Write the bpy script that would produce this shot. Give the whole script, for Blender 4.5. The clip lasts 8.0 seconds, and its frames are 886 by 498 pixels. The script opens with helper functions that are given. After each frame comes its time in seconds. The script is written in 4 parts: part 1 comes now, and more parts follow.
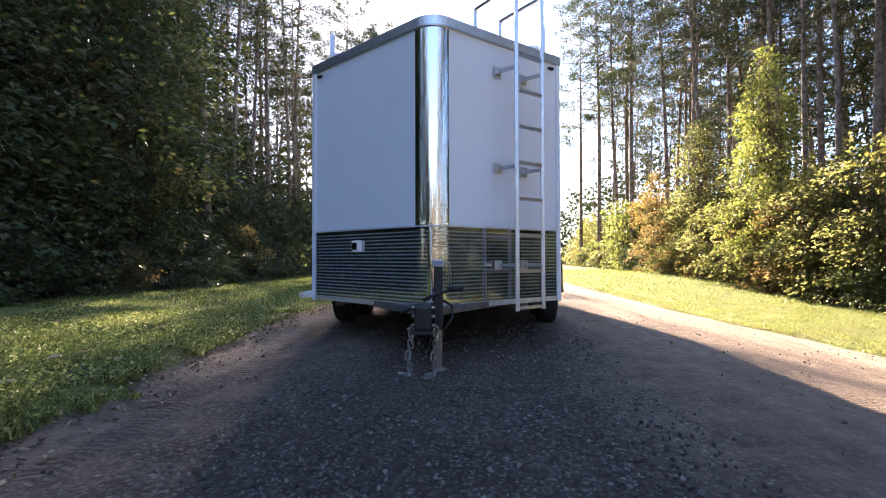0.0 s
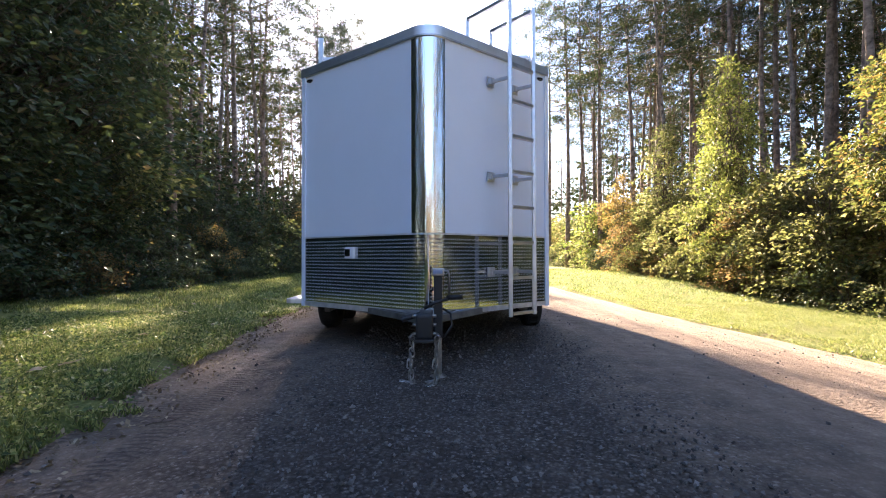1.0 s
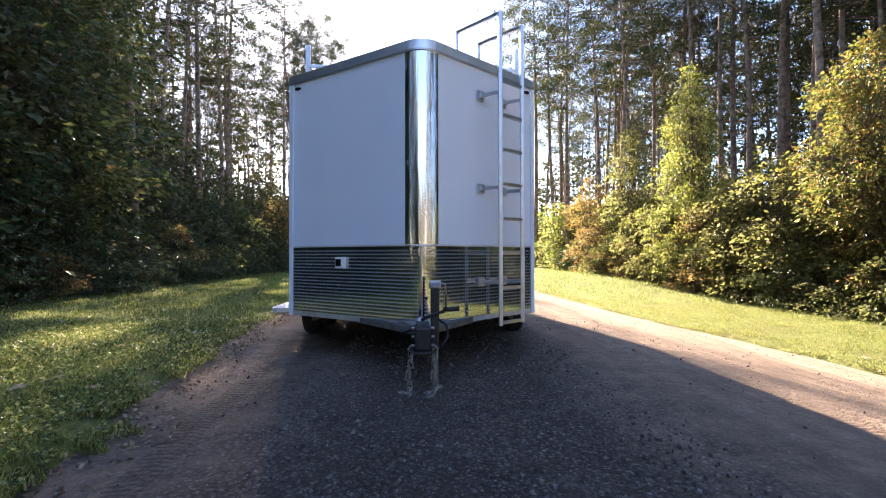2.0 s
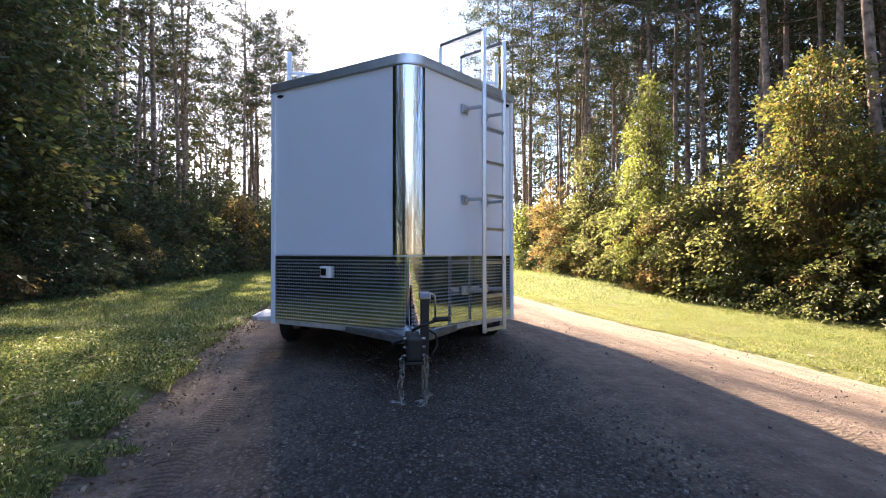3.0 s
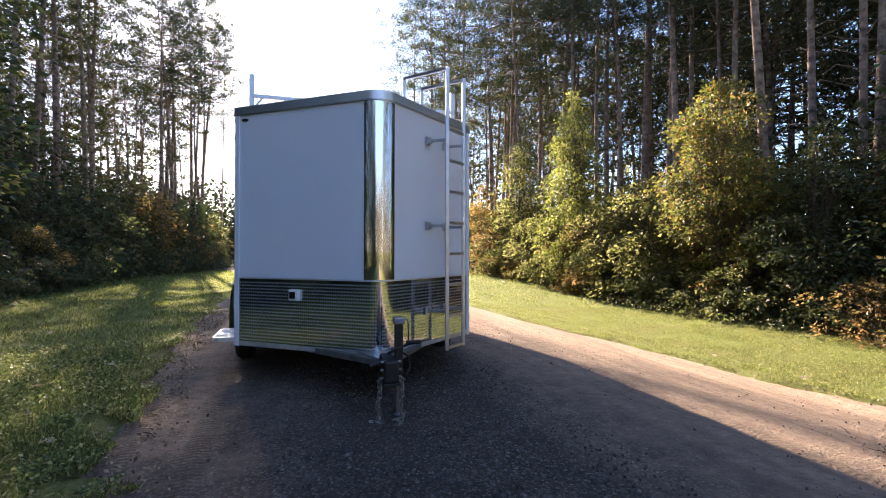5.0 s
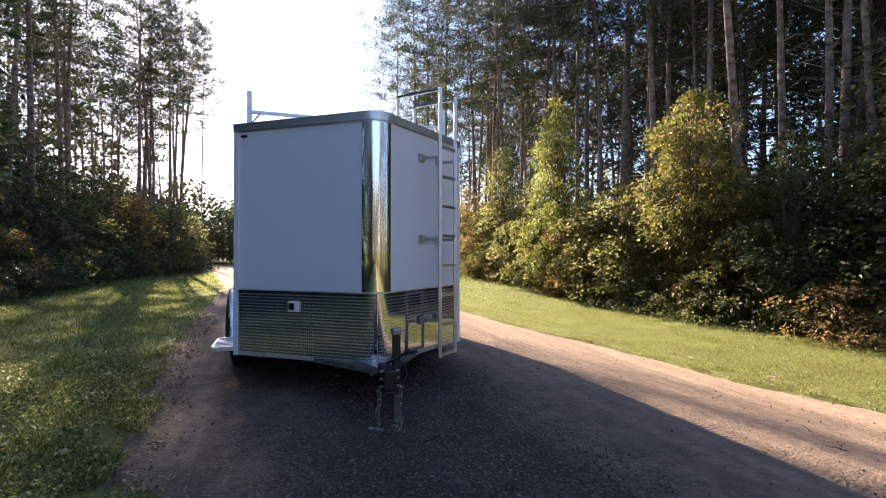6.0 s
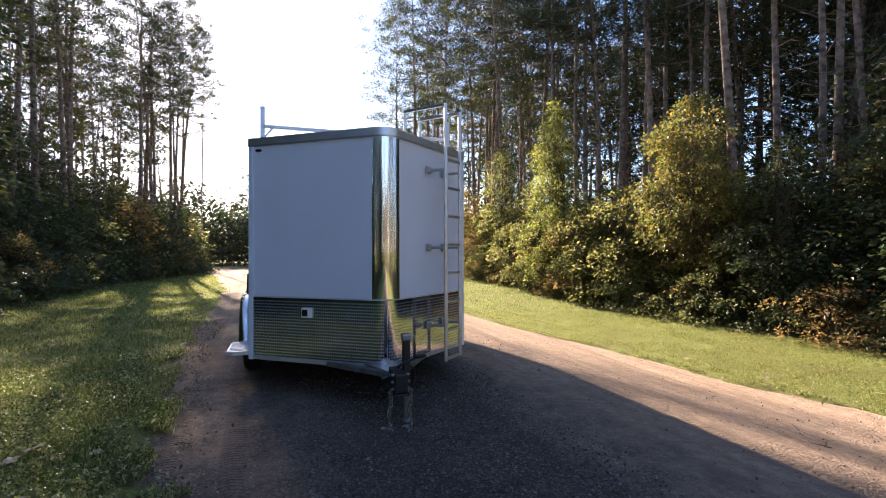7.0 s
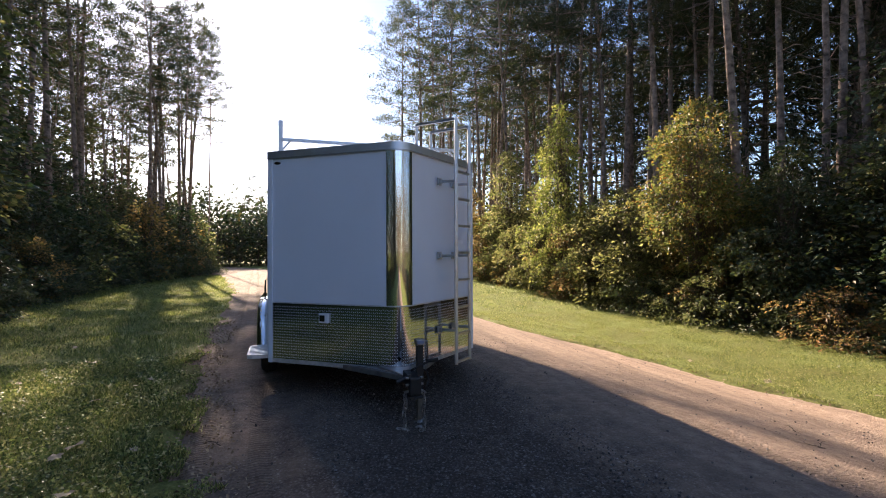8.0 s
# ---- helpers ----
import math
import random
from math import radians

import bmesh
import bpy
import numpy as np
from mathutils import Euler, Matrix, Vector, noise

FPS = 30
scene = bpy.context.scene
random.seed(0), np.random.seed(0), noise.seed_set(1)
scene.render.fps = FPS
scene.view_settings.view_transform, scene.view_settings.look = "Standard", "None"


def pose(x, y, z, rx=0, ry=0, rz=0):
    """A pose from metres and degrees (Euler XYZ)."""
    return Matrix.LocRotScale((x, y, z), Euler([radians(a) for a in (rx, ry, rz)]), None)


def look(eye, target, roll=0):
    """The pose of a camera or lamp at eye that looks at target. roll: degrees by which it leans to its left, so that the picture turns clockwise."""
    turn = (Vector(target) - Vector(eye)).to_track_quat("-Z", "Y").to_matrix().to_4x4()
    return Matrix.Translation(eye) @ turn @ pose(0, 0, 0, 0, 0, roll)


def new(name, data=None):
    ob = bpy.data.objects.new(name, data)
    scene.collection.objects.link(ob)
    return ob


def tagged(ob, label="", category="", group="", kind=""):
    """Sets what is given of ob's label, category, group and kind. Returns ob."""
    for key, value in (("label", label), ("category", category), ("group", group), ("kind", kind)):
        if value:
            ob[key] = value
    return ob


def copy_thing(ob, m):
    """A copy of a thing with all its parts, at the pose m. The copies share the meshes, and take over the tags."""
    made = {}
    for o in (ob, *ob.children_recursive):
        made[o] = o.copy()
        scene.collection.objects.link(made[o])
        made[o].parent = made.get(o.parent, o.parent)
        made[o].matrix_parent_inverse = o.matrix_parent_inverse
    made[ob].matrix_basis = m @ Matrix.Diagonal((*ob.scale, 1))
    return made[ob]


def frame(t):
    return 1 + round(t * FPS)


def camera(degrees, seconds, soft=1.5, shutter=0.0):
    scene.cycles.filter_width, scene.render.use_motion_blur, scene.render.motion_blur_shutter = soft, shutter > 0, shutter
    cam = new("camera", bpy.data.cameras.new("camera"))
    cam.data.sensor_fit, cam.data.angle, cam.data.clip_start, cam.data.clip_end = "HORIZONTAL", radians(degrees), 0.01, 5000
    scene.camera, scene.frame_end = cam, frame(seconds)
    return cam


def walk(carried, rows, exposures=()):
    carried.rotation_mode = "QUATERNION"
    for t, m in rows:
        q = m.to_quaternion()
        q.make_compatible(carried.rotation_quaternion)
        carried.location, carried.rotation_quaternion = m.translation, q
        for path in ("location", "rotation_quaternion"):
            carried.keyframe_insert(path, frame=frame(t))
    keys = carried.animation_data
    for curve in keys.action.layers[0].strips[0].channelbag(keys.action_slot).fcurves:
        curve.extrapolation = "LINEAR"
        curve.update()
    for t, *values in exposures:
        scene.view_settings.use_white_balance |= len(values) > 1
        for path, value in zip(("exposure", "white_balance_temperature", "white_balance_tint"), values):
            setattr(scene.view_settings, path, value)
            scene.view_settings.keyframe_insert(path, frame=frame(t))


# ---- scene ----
cam = camera(85.3, 8.0, 1.0)
METRES, EYE, TILT, LEAN, TURN = 2.062, 0.768, 0.0, 0.0, 4.7
ROWS = [
    (0.0, 0.0, 0.0, 0.0, 0.0, 1.01, 0.16),
    (0.5, -0.0553, -0.0106, 0.016, -1.93, 0.91, 0.15),
    (1.0, -0.1094, -0.0208, 0.0361, -3.79, 0.81, 0.14),
    (1.5, -0.1632, -0.0312, 0.0599, -5.69, 0.71, 0.13),
    (3.0, -0.3216, -0.0746, 0.134, -12.22, 0.47, 0.02),
    (3.5, -0.3722, -0.0894, 0.153, -14.6, 0.42, -0.01),
    (4.0, -0.4227, -0.1087, 0.1773, -16.89, 0.38, -0.04),
    (4.5, -0.4749, -0.1365, 0.2123, -18.96, 0.34, -0.04),
    (6.0, -0.6179, -0.2518, 0.3092, -23.05, 0.31, -0.05),
    (6.5, -0.6582, -0.2958, 0.3285, -23.14, 0.35, 0.08),
    (7.0, -0.6949, -0.343, 0.3493, -23.18, 0.36, 0.16),
    (7.5, -0.7282, -0.3899, 0.3725, -23.05, 0.36, 0.19),
    (8.0, -0.7671, -0.4344, 0.3926, -22.61, 0.35, 0.19),
]
EXPOSURES = [(0.0, 2.95, 6800, 22), (4.5, 2.63, 6800, 22), (6.0, 2.29, 6850, 22), (7.0, 2.25, 6850, 22), (8.0, 1.97, 6850, 22)]
walk(cam, [(t, pose(0, 0, EYE, TILT, LEAN, TURN) @ pose(METRES * x, METRES * y, METRES * z, 90 + pitch, roll, yaw)) for t, x, y, z, yaw, pitch, roll in ROWS], EXPOSURES)

# ---- sky and sun ----
SUN_AZ, SUN_EL = 12.4, 24.0            # degrees to the left of +y, and above the horizon
world = bpy.data.worlds.new("sky")
scene.world = world
world.use_nodes = True
wn = world.node_tree
sky = wn.nodes.new("ShaderNodeTexSky")
sky.sky_type, sky.sun_disc = "NISHITA", False
sky.sun_elevation, sky.sun_rotation = radians(SUN_EL), radians(-SUN_AZ)
sky.air_density, sky.dust_density, sky.ozone_density = 1.1, 0.5, 4.5
wn.nodes["Background"].inputs["Strength"].default_value = 0.072
wn.links.new(sky.outputs[0], wn.nodes["Background"].inputs["Color"])
sun = new("sun", bpy.data.lights.new("sun", "SUN"))
sun.data.energy, sun.data.angle, sun.data.color = 5.0, radians(0.6), (1.0, 0.86, 0.65)
TO_SUN = Vector((-math.sin(radians(SUN_AZ)) * math.cos(radians(SUN_EL)), math.cos(radians(SUN_AZ)) * math.cos(radians(SUN_EL)), math.sin(radians(SUN_EL))))
sun.matrix_world = look(TO_SUN * 80, (0, 0, 0))


# ---- materials ----
def material(name, rough=0.6, metal=0.0, spec=0.5):
    m = bpy.data.materials.new(name)
    m.use_nodes = True
    b = m.node_tree.nodes["Principled BSDF"]
    b.inputs["Roughness"].default_value, b.inputs["Metallic"].default_value = rough, metal
    b.inputs["Specular IOR Level"].default_value = spec
    return m, m.node_tree, b


def noise_node(nt, scale, detail=6.0, rough=0.6, coord="Object", stretch=(1, 1, 1)):
    tc, mp, n = nt.nodes.new("ShaderNodeTexCoord"), nt.nodes.new("ShaderNodeMapping"), nt.nodes.new("ShaderNodeTexNoise")
    mp.inputs["Scale"].default_value = stretch
    n.inputs["Scale"].default_value, n.inputs["Detail"].default_value, n.inputs["Roughness"].default_value = scale, detail, rough
    nt.links.new(tc.outputs[coord], mp.inputs[0])
    nt.links.new(mp.outputs[0], n.inputs["Vector"])
    return n.outputs["Fac"]


def ramp(nt, fac, stops):
    r = nt.nodes.new("ShaderNodeValToRGB")
    while len(r.color_ramp.elements) < len(stops):
        r.color_ramp.elements.new(0.5)
    for e, (p, c) in zip(r.color_ramp.elements, stops):
        e.position, e.color = p, (*c, 1)
    nt.links.new(fac, r.inputs[0])
    return r.outputs["Color"]


def mix(nt, fac, a, b, mode="MIX"):
    m = nt.nodes.new("ShaderNodeMix")
    m.data_type, m.blend_type = "RGBA", mode
    for sock, val in ((m.inputs[0], fac), (m.inputs[6], a), (m.inputs[7], b)):
        if isinstance(val, (int, float)):
            sock.default_value = val
        elif isinstance(val, tuple):
            sock.default_value = (*val, 1)
        else:
            nt.links.new(val, sock)
    return m.outputs[2]


def bump(nt, b, height, strength=0.3, dist=0.01):
    n = nt.nodes.new("ShaderNodeBump")
    n.inputs["Strength"].default_value, n.inputs["Distance"].default_value = strength, dist
    nt.links.new(height, n.inputs["Height"])
    nt.links.new(n.outputs[0], b.inputs["Normal"])


def plain(name, col, rough=0.5, metal=0.0, vary=0.08, scale=6.0, relief=0.0, fine=60.0, spec=0.5):
    """A material of one colour with soft stains and a fine grain."""
    m, nt, b = material(name, rough, metal, spec)
    dark = tuple(c * (1 - 2 * vary) for c in col)
    lite = tuple(min(1.0, c * (1 + vary)) for c in col)
    c = ramp(nt, noise_node(nt, scale), [(0.3, dark), (0.7, lite)])
    nt.links.new(c, b.inputs["Base Color"])
    r = nt.nodes.new("ShaderNodeMapRange")
    r.inputs[3].default_value, r.inputs[4].default_value = max(0.02, rough * 0.75), min(1.0, rough * 1.3)
    nt.links.new(noise_node(nt, scale * 2.3), r.inputs[0])
    nt.links.new(r.outputs[0], b.inputs["Roughness"])
    if relief:
        bump(nt, b, noise_node(nt, fine), relief, 0.004)
    return m


def leaf_material(name, stops, through_light=0.55, rough=0.5):
    """Thin leaves: colour varies from leaf to leaf and from plant to plant, and light shines through."""
    m, nt, b = material(name, rough, 0.0, 0.35)
    geo, info = nt.nodes.new("ShaderNodeNewGeometry"), nt.nodes.new("ShaderNodeObjectInfo")
    c = ramp(nt, geo.outputs["Random Per Island"], stops)
    c = mix(nt, info.outputs["Random"], c, mix(nt, 0.3, c, (0.13, 0.10, 0.04)))
    nt.links.new(c, b.inputs["Base Color"])
    tr, ms = nt.nodes.new("ShaderNodeBsdfTranslucent"), nt.nodes.new("ShaderNodeMixShader")
    nt.links.new(mix(nt, 1.0, c, (1.75, 1.8, 1.4), "MULTIPLY"), tr.inputs["Color"])
    ms.inputs[0].default_value = through_light
    nt.links.new(b.outputs[0], ms.inputs[1])
    nt.links.new(tr.outputs[0], ms.inputs[2])
    nt.links.new(ms.outputs[0], nt.nodes["Material Output"].inputs[0])
    return m


# white paint tinted cool: blue skylight on the front put into the colour
WHITE = plain("white_paint_sky_tint", (0.71, 0.78, 0.88), 0.22, 0.0, 0.015, 1.5, 0.02, 9.0)
ALU = plain("aluminium", (0.55, 0.56, 0.58), 0.40, 1.0, 0.06, 12.0, 0.03, 90.0)
MATT_ALU = plain("dull_aluminium", (0.66, 0.67, 0.68), 0.55, 0.75, 0.12, 14.0, 0.05, 80.0)
CAP = plain("brushed_roof_edge", (0.80, 0.82, 0.85), 0.42, 1.0, 0.05, 8.0)
CHROME = plain("polished_stainless", (0.86, 0.87, 0.88), 0.035, 1.0, 0.02, 3.0, 0.02, 4.0)
# plate darker, ribs paler: reflected woods and sky glints partly put into colour
TREADPLATE = plain("bright_tread_plate", (0.46, 0.47, 0.48), 0.06, 1.0, 0.08, 7.0, 0.015, 25.0)
TREADS = plain("tread_ribs_with_glint", (0.6, 0.6, 0.59), 0.3, 1.0, 0.05, 9.0)
BLACK = plain("black_paint", (0.012, 0.012, 0.013), 0.5, 0.0, 0.2, 14.0, 0.05, 70.0)
RUBBER = plain("tyre_rubber", (0.022, 0.021, 0.02), 0.8, 0.0, 0.2, 9.0, 0.15, 60.0)
ZINC = plain("zinc_steel", (0.40, 0.39, 0.37), 0.34, 1.0, 0.15, 20.0, 0.1, 70.0)
# kept dark: the shade under the trailer is put into the beams' colour
FRAME = plain("shaded_frame_steel", (0.17, 0.165, 0.155), 0.6, 0.4, 0.2, 9.0, 0.1, 60.0)
DARKGLASS = plain("dark_lens", (0.02, 0.015, 0.012), 0.1, 0.0, 0.1, 10.0)
PLASTIC = plain("white_plastic", (0.8, 0.8, 0.79), 0.4, 0.0, 0.03, 10.0)
STRIP = plain("blue_grey_decal", (0.22, 0.27, 0.42), 0.4)
BARK = plain("pine_bark", (0.30, 0.225, 0.18), 0.9, 0.0, 0.4, 5.0, 1.0, 22.0, 0.2)
TWIG = plain("grey_bark", (0.12, 0.095, 0.07), 0.85, 0.0, 0.3, 9.0, 0.6, 30.0, 0.2)
NEEDLE = leaf_material("pine_needles", [(0.0, (0.02, 0.038, 0.018)), (0.6, (0.04, 0.062, 0.028)), (1.0, (0.085, 0.085, 0.045))], 0.25)
# deep green, darkened further so that shade under the trees is partly leaf colour
LEAF_DARK = leaf_material("deep_green_shade_leaves", [(0.0, (0.021, 0.042, 0.018)), (0.6, (0.052, 0.085, 0.036)), (0.9, (0.105, 0.13, 0.06)), (1.0, (0.2, 0.14, 0.065))], 0.18)
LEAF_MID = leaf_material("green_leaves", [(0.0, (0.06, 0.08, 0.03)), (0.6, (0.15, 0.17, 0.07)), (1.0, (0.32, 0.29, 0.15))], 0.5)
LEAF_LIME = leaf_material("yellow_green_leaves", [(0.0, (0.08, 0.125, 0.03)), (0.6, (0.19, 0.245, 0.065)), (1.0, (0.40, 0.385, 0.14))], 0.44)
LEAF_GOLD = leaf_material("orange_autumn_leaves", [(0.0, (0.10, 0.10, 0.04)), (0.5, (0.23, 0.155, 0.065)), (1.0, (0.35, 0.225, 0.10))])
LEAF_MAPLE = leaf_material("turning_maple_leaves", [(0.0, (0.05, 0.085, 0.025)), (0.5, (0.12, 0.155, 0.045)), (0.8, (0.24, 0.2, 0.06)), (1.0, (0.34, 0.17, 0.06))], 0.42)
FAR_GREEN = leaf_material("distant_dark_green", [(0.0, (0.016, 0.032, 0.014)), (0.6, (0.035, 0.06, 0.024)), (1.0, (0.075, 0.085, 0.035))], 0.12)
LEAF_RUST = leaf_material("rusty_leaves", [(0.0, (0.06, 0.065, 0.025)), (0.5, (0.15, 0.105, 0.05)), (1.0, (0.26, 0.14, 0.075))])
BLADE = leaf_material("grass_blades", [(0.0, (0.025, 0.05, 0.014)), (0.4, (0.085, 0.125, 0.036)), (0.7, (0.19, 0.24, 0.075)), (0.9, (0.32, 0.33, 0.13)), (1.0, (0.44, 0.40, 0.22))], 0.45, 0.38)
PEBBLE, nt, b = material("gravel_stones", 0.8, 0.0, 0.3)
tone = nt.nodes.new("ShaderNodeNewGeometry")
nt.links.new(ramp(nt, tone.outputs["Random Per Island"], [(0.0, (0.05, 0.044, 0.04)), (0.5, (0.105, 0.092, 0.082)), (0.8, (0.17, 0.15, 0.135)), (1.0, (0.28, 0.25, 0.225))]), b.inputs["Base Color"])
bump(nt, b, noise_node(nt, 80.0, 6.0, 0.7), 0.4, 0.003)

GRASS, nt, b = material("grass_ground", 0.9, 0.0, 0.2)
g1 = ramp(nt, noise_node(nt, 26.0, 8.0, 0.75), [(0.3, (0.08, 0.11, 0.028)), (0.52, (0.19, 0.23, 0.06)), (0.72, (0.34, 0.35, 0.12))])
g2 = mix(nt, ramp(nt, noise_node(nt, 0.6, 5.0), [(0.45, (0, 0, 0)), (0.7, (0.6, 0.6, 0.6))]), g1, (0.16, 0.135, 0.05))
nt.links.new(g2, b.inputs["Base Color"])
bump(nt, b, noise_node(nt, 40.0, 8.0, 0.8), 1.0, 0.05)

ROAD, nt, b = material("gravel_road", 0.92, 0.0, 0.25)
vor = nt.nodes.new("ShaderNodeTexVoronoi")
vor.inputs["Scale"].default_value = 42.0
tc = nt.nodes.new("ShaderNodeTexCoord")
nt.links.new(tc.outputs["Object"], vor.inputs["Vector"])
stone = ramp(nt, vor.outputs["Color"], [(0.1, (0.044, 0.037, 0.033)), (0.55, (0.108, 0.092, 0.081)), (0.85, (0.25, 0.218, 0.192)), (0.97, (0.5, 0.45, 0.41))])
dirt = ramp(nt, noise_node(nt, 11.0, 9.0, 0.7), [(0.3, (0.28, 0.195, 0.142)), (0.6, (0.46, 0.338, 0.25)), (0.8, (0.56, 0.44, 0.34))])
chip = nt.nodes.new("ShaderNodeTexVoronoi")
chip.inputs["Scale"].default_value = 85.0
nt.links.new(tc.outputs["Object"], chip.inputs["Vector"])
stone = mix(nt, 0.5, stone, ramp(nt, chip.outputs["Color"], [(0.2, (0.028, 0.024, 0.022)), (0.65, (0.105, 0.09, 0.08)), (0.9, (0.44, 0.39, 0.35))]))
# cell centres lightened, gaps darkened: shade between stones put into the colour
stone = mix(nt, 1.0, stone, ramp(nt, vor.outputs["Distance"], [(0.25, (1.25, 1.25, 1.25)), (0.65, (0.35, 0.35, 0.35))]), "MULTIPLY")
sep = nt.nodes.new("ShaderNodeSeparateXYZ")
nt.links.new(tc.outputs["Object"], sep.inputs[0])
wob = nt.nodes.new("ShaderNodeMath")
wob.operation = "MULTIPLY_ADD"
wob.inputs[1].default_value = 1.1
nt.links.new(noise_node(nt, 1.3, 6.0, 0.65, "Object", (1, 0.25, 1)), wob.inputs[0])
nt.links.new(sep.outputs[0], wob.inputs[2])
span = nt.nodes.new("ShaderNodeMapRange")
span.inputs[1].default_value, span.inputs[2].default_value = -3.2, 4.8
nt.links.new(wob.outputs[0], span.inputs[0])
# gravel-to-dirt share; dark gravel runs wider so the trailer's shade is partly colour
how = ramp(nt, span.outputs[0], [(0.0, (0.6, 0.6, 0.6)), (0.19, (0.62, 0.62, 0.62)), (0.38, (0.12, 0.12, 0.12)), (0.53, (0.14, 0.14, 0.14)), (0.66, (0.7, 0.7, 0.7)), (1.0, (1, 1, 1))])
mess = mix(nt, 0.5, how, ramp(nt, noise_node(nt, 3.0, 8.0, 0.7), [(0.35, (0, 0, 0)), (0.65, (1, 1, 1))]), "OVERLAY")
streak = ramp(nt, noise_node(nt, 2.4, 6.0, 0.6, "Object", (1, 0.09, 1)), [(0.42, (0, 0, 0)), (0.62, (0.62, 0.62, 0.62))])


def calc(nt, op, a, c=0.0, d=0.0):
    n = nt.nodes.new("ShaderNodeMath")
    n.operation = op
    for sock, val in zip(n.inputs, (a, c, d)):
        if isinstance(val, (int, float)):
            sock.default_value = val
        else:
            nt.links.new(val, sock)
    return n.outputs[0]


along = calc(nt, "MULTIPLY_ADD", sep.outputs[1], 0.055, sep.outputs[0])
prints = None
for k in (-2.02, -1.55, 0.35, 2.3):      # tyre prints: slanted bars in each wheel track
    off = calc(nt, "ABSOLUTE", calc(nt, "SUBTRACT", along, k))
    inside = calc(nt, "LESS_THAN", off, 0.085)
    bars = calc(nt, "SINE", calc(nt, "MULTIPLY_ADD", off, 55.0, calc(nt, "MULTIPLY", sep.outputs[1], 135.0)))
    one = calc(nt, "MULTIPLY", calc(nt, "MULTIPLY", bars, inside), 0.4 if k < 0 else 0.2)
    prints = one if prints is None else calc(nt, "ADD", prints, one)
# bare earth shows where wheels have pushed the gravel aside
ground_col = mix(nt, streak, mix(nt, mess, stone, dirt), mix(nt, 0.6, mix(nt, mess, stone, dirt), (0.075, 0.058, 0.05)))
# half of each print bar darkened: shade in the grooves put into the colour
groove_shade = calc(nt, "MULTIPLY_ADD", prints, 1.6, 0.0)
groove_shade.node.use_clamp = True
nt.links.new(mix(nt, groove_shade, ground_col, mix(nt, 0.75, ground_col, (0.05, 0.038, 0.03))), b.inputs["Base Color"])
rough_ground = mix(nt, 0.5, noise_node(nt, 38.0, 9.0, 0.85), vor.outputs["Distance"])
bump(nt, b, calc(nt, "ADD", rough_ground, calc(nt, "MULTIPLY", prints, noise_node(nt, 2.0, 3.0))), 1.0, 0.035)


# ---- mesh builders ----
class Soup:
    """Gathers vertices and faces for one mesh."""

    def __init__(self):
        self.v, self.f, self.n = [], [], 0

    def add(self, verts, faces):
        self.v.extend([tuple(p) for p in verts])
        self.f.extend([tuple(i + self.n for i in f) for f in faces])
        self.n += len(verts)

    def tube(self, path, radii, sides=6, caps=True):
        rings = []
        for i, p in enumerate(path):
            d = (Vector(path[min(i + 1, len(path) - 1)]) - Vector(path[max(i - 1, 0)])).normalized()
            a = d.cross(Vector((0, 0, 1)) if abs(d.z) < 0.9 else Vector((1, 0, 0))).normalized()
            c = d.cross(a)
            rings.extend([Vector(p) + float(radii[i]) * (a * math.cos(k * math.tau / sides) + c * math.sin(k * math.tau / sides)) for k in range(sides)])
        faces = [(i * sides + k, i * sides + (k + 1) % sides, (i + 1) * sides + (k + 1) % sides, (i + 1) * sides + k) for i in range(len(path) - 1) for k in range(sides)]
        if caps:
            faces += [tuple(range(sides))[::-1], tuple((len(path) - 1) * sides + k for k in range(sides))]
        self.add(rings, faces)

    def box(self, centre, size, turn=None, bev=0.0):
        bm = bmesh.new()
        bmesh.ops.create_cube(bm, size=1.0)
        bmesh.ops.scale(bm, vec=size, verts=bm.verts)
        if bev:
            bmesh.ops.bevel(bm, geom=bm.edges[:], offset=bev, segments=2, affect="EDGES", profile=0.6)
        m = Matrix.Translation(centre) @ (turn or Matrix.Identity(4))
        bm.verts.ensure_lookup_table()
        self.add([m @ v.co for v in bm.verts], [[v.index for v in f.verts] for f in bm.faces])
        bm.free()

    def mesh(self, name, mat, smooth=False):
        me = bpy.data.meshes.new(name)
        me.from_pydata(self.v, [], self.f)
        me.materials.append(mat)
        if smooth:
            me.polygons.foreach_set("use_smooth", [True] * len(me.polygons))
        me.update()
        return me


def part(name, data, parent, label=""):
    ob = new(name, data)
    ob.parent = parent
    if label:
        ob["label"] = label
    return ob


def empty(name, where=(0, 0, 0)):
    ob = new(name)
    ob.location = where
    return ob


def box_mesh(name, centre, size, mat, bev=0.004, turn=None):
    s = Soup()
    s.box(centre, size, turn, bev)
    return s.mesh(name, mat)


def bar_mesh(name, path, r, mat, sides=8):
    s = Soup()
    s.tube(path, [r] * len(path), sides)
    return s.mesh(name, mat, True)


def square_bar(s, a, c, w, h, bev=0.004):
    """A box section from a to c, w wide and h high."""
    a, c = Vector(a), Vector(c)
    d = c - a
    turn = d.to_track_quat("Y", "Z").to_matrix().to_4x4()
    s.box((a + c) / 2, (w, d.length, h), turn, bev)


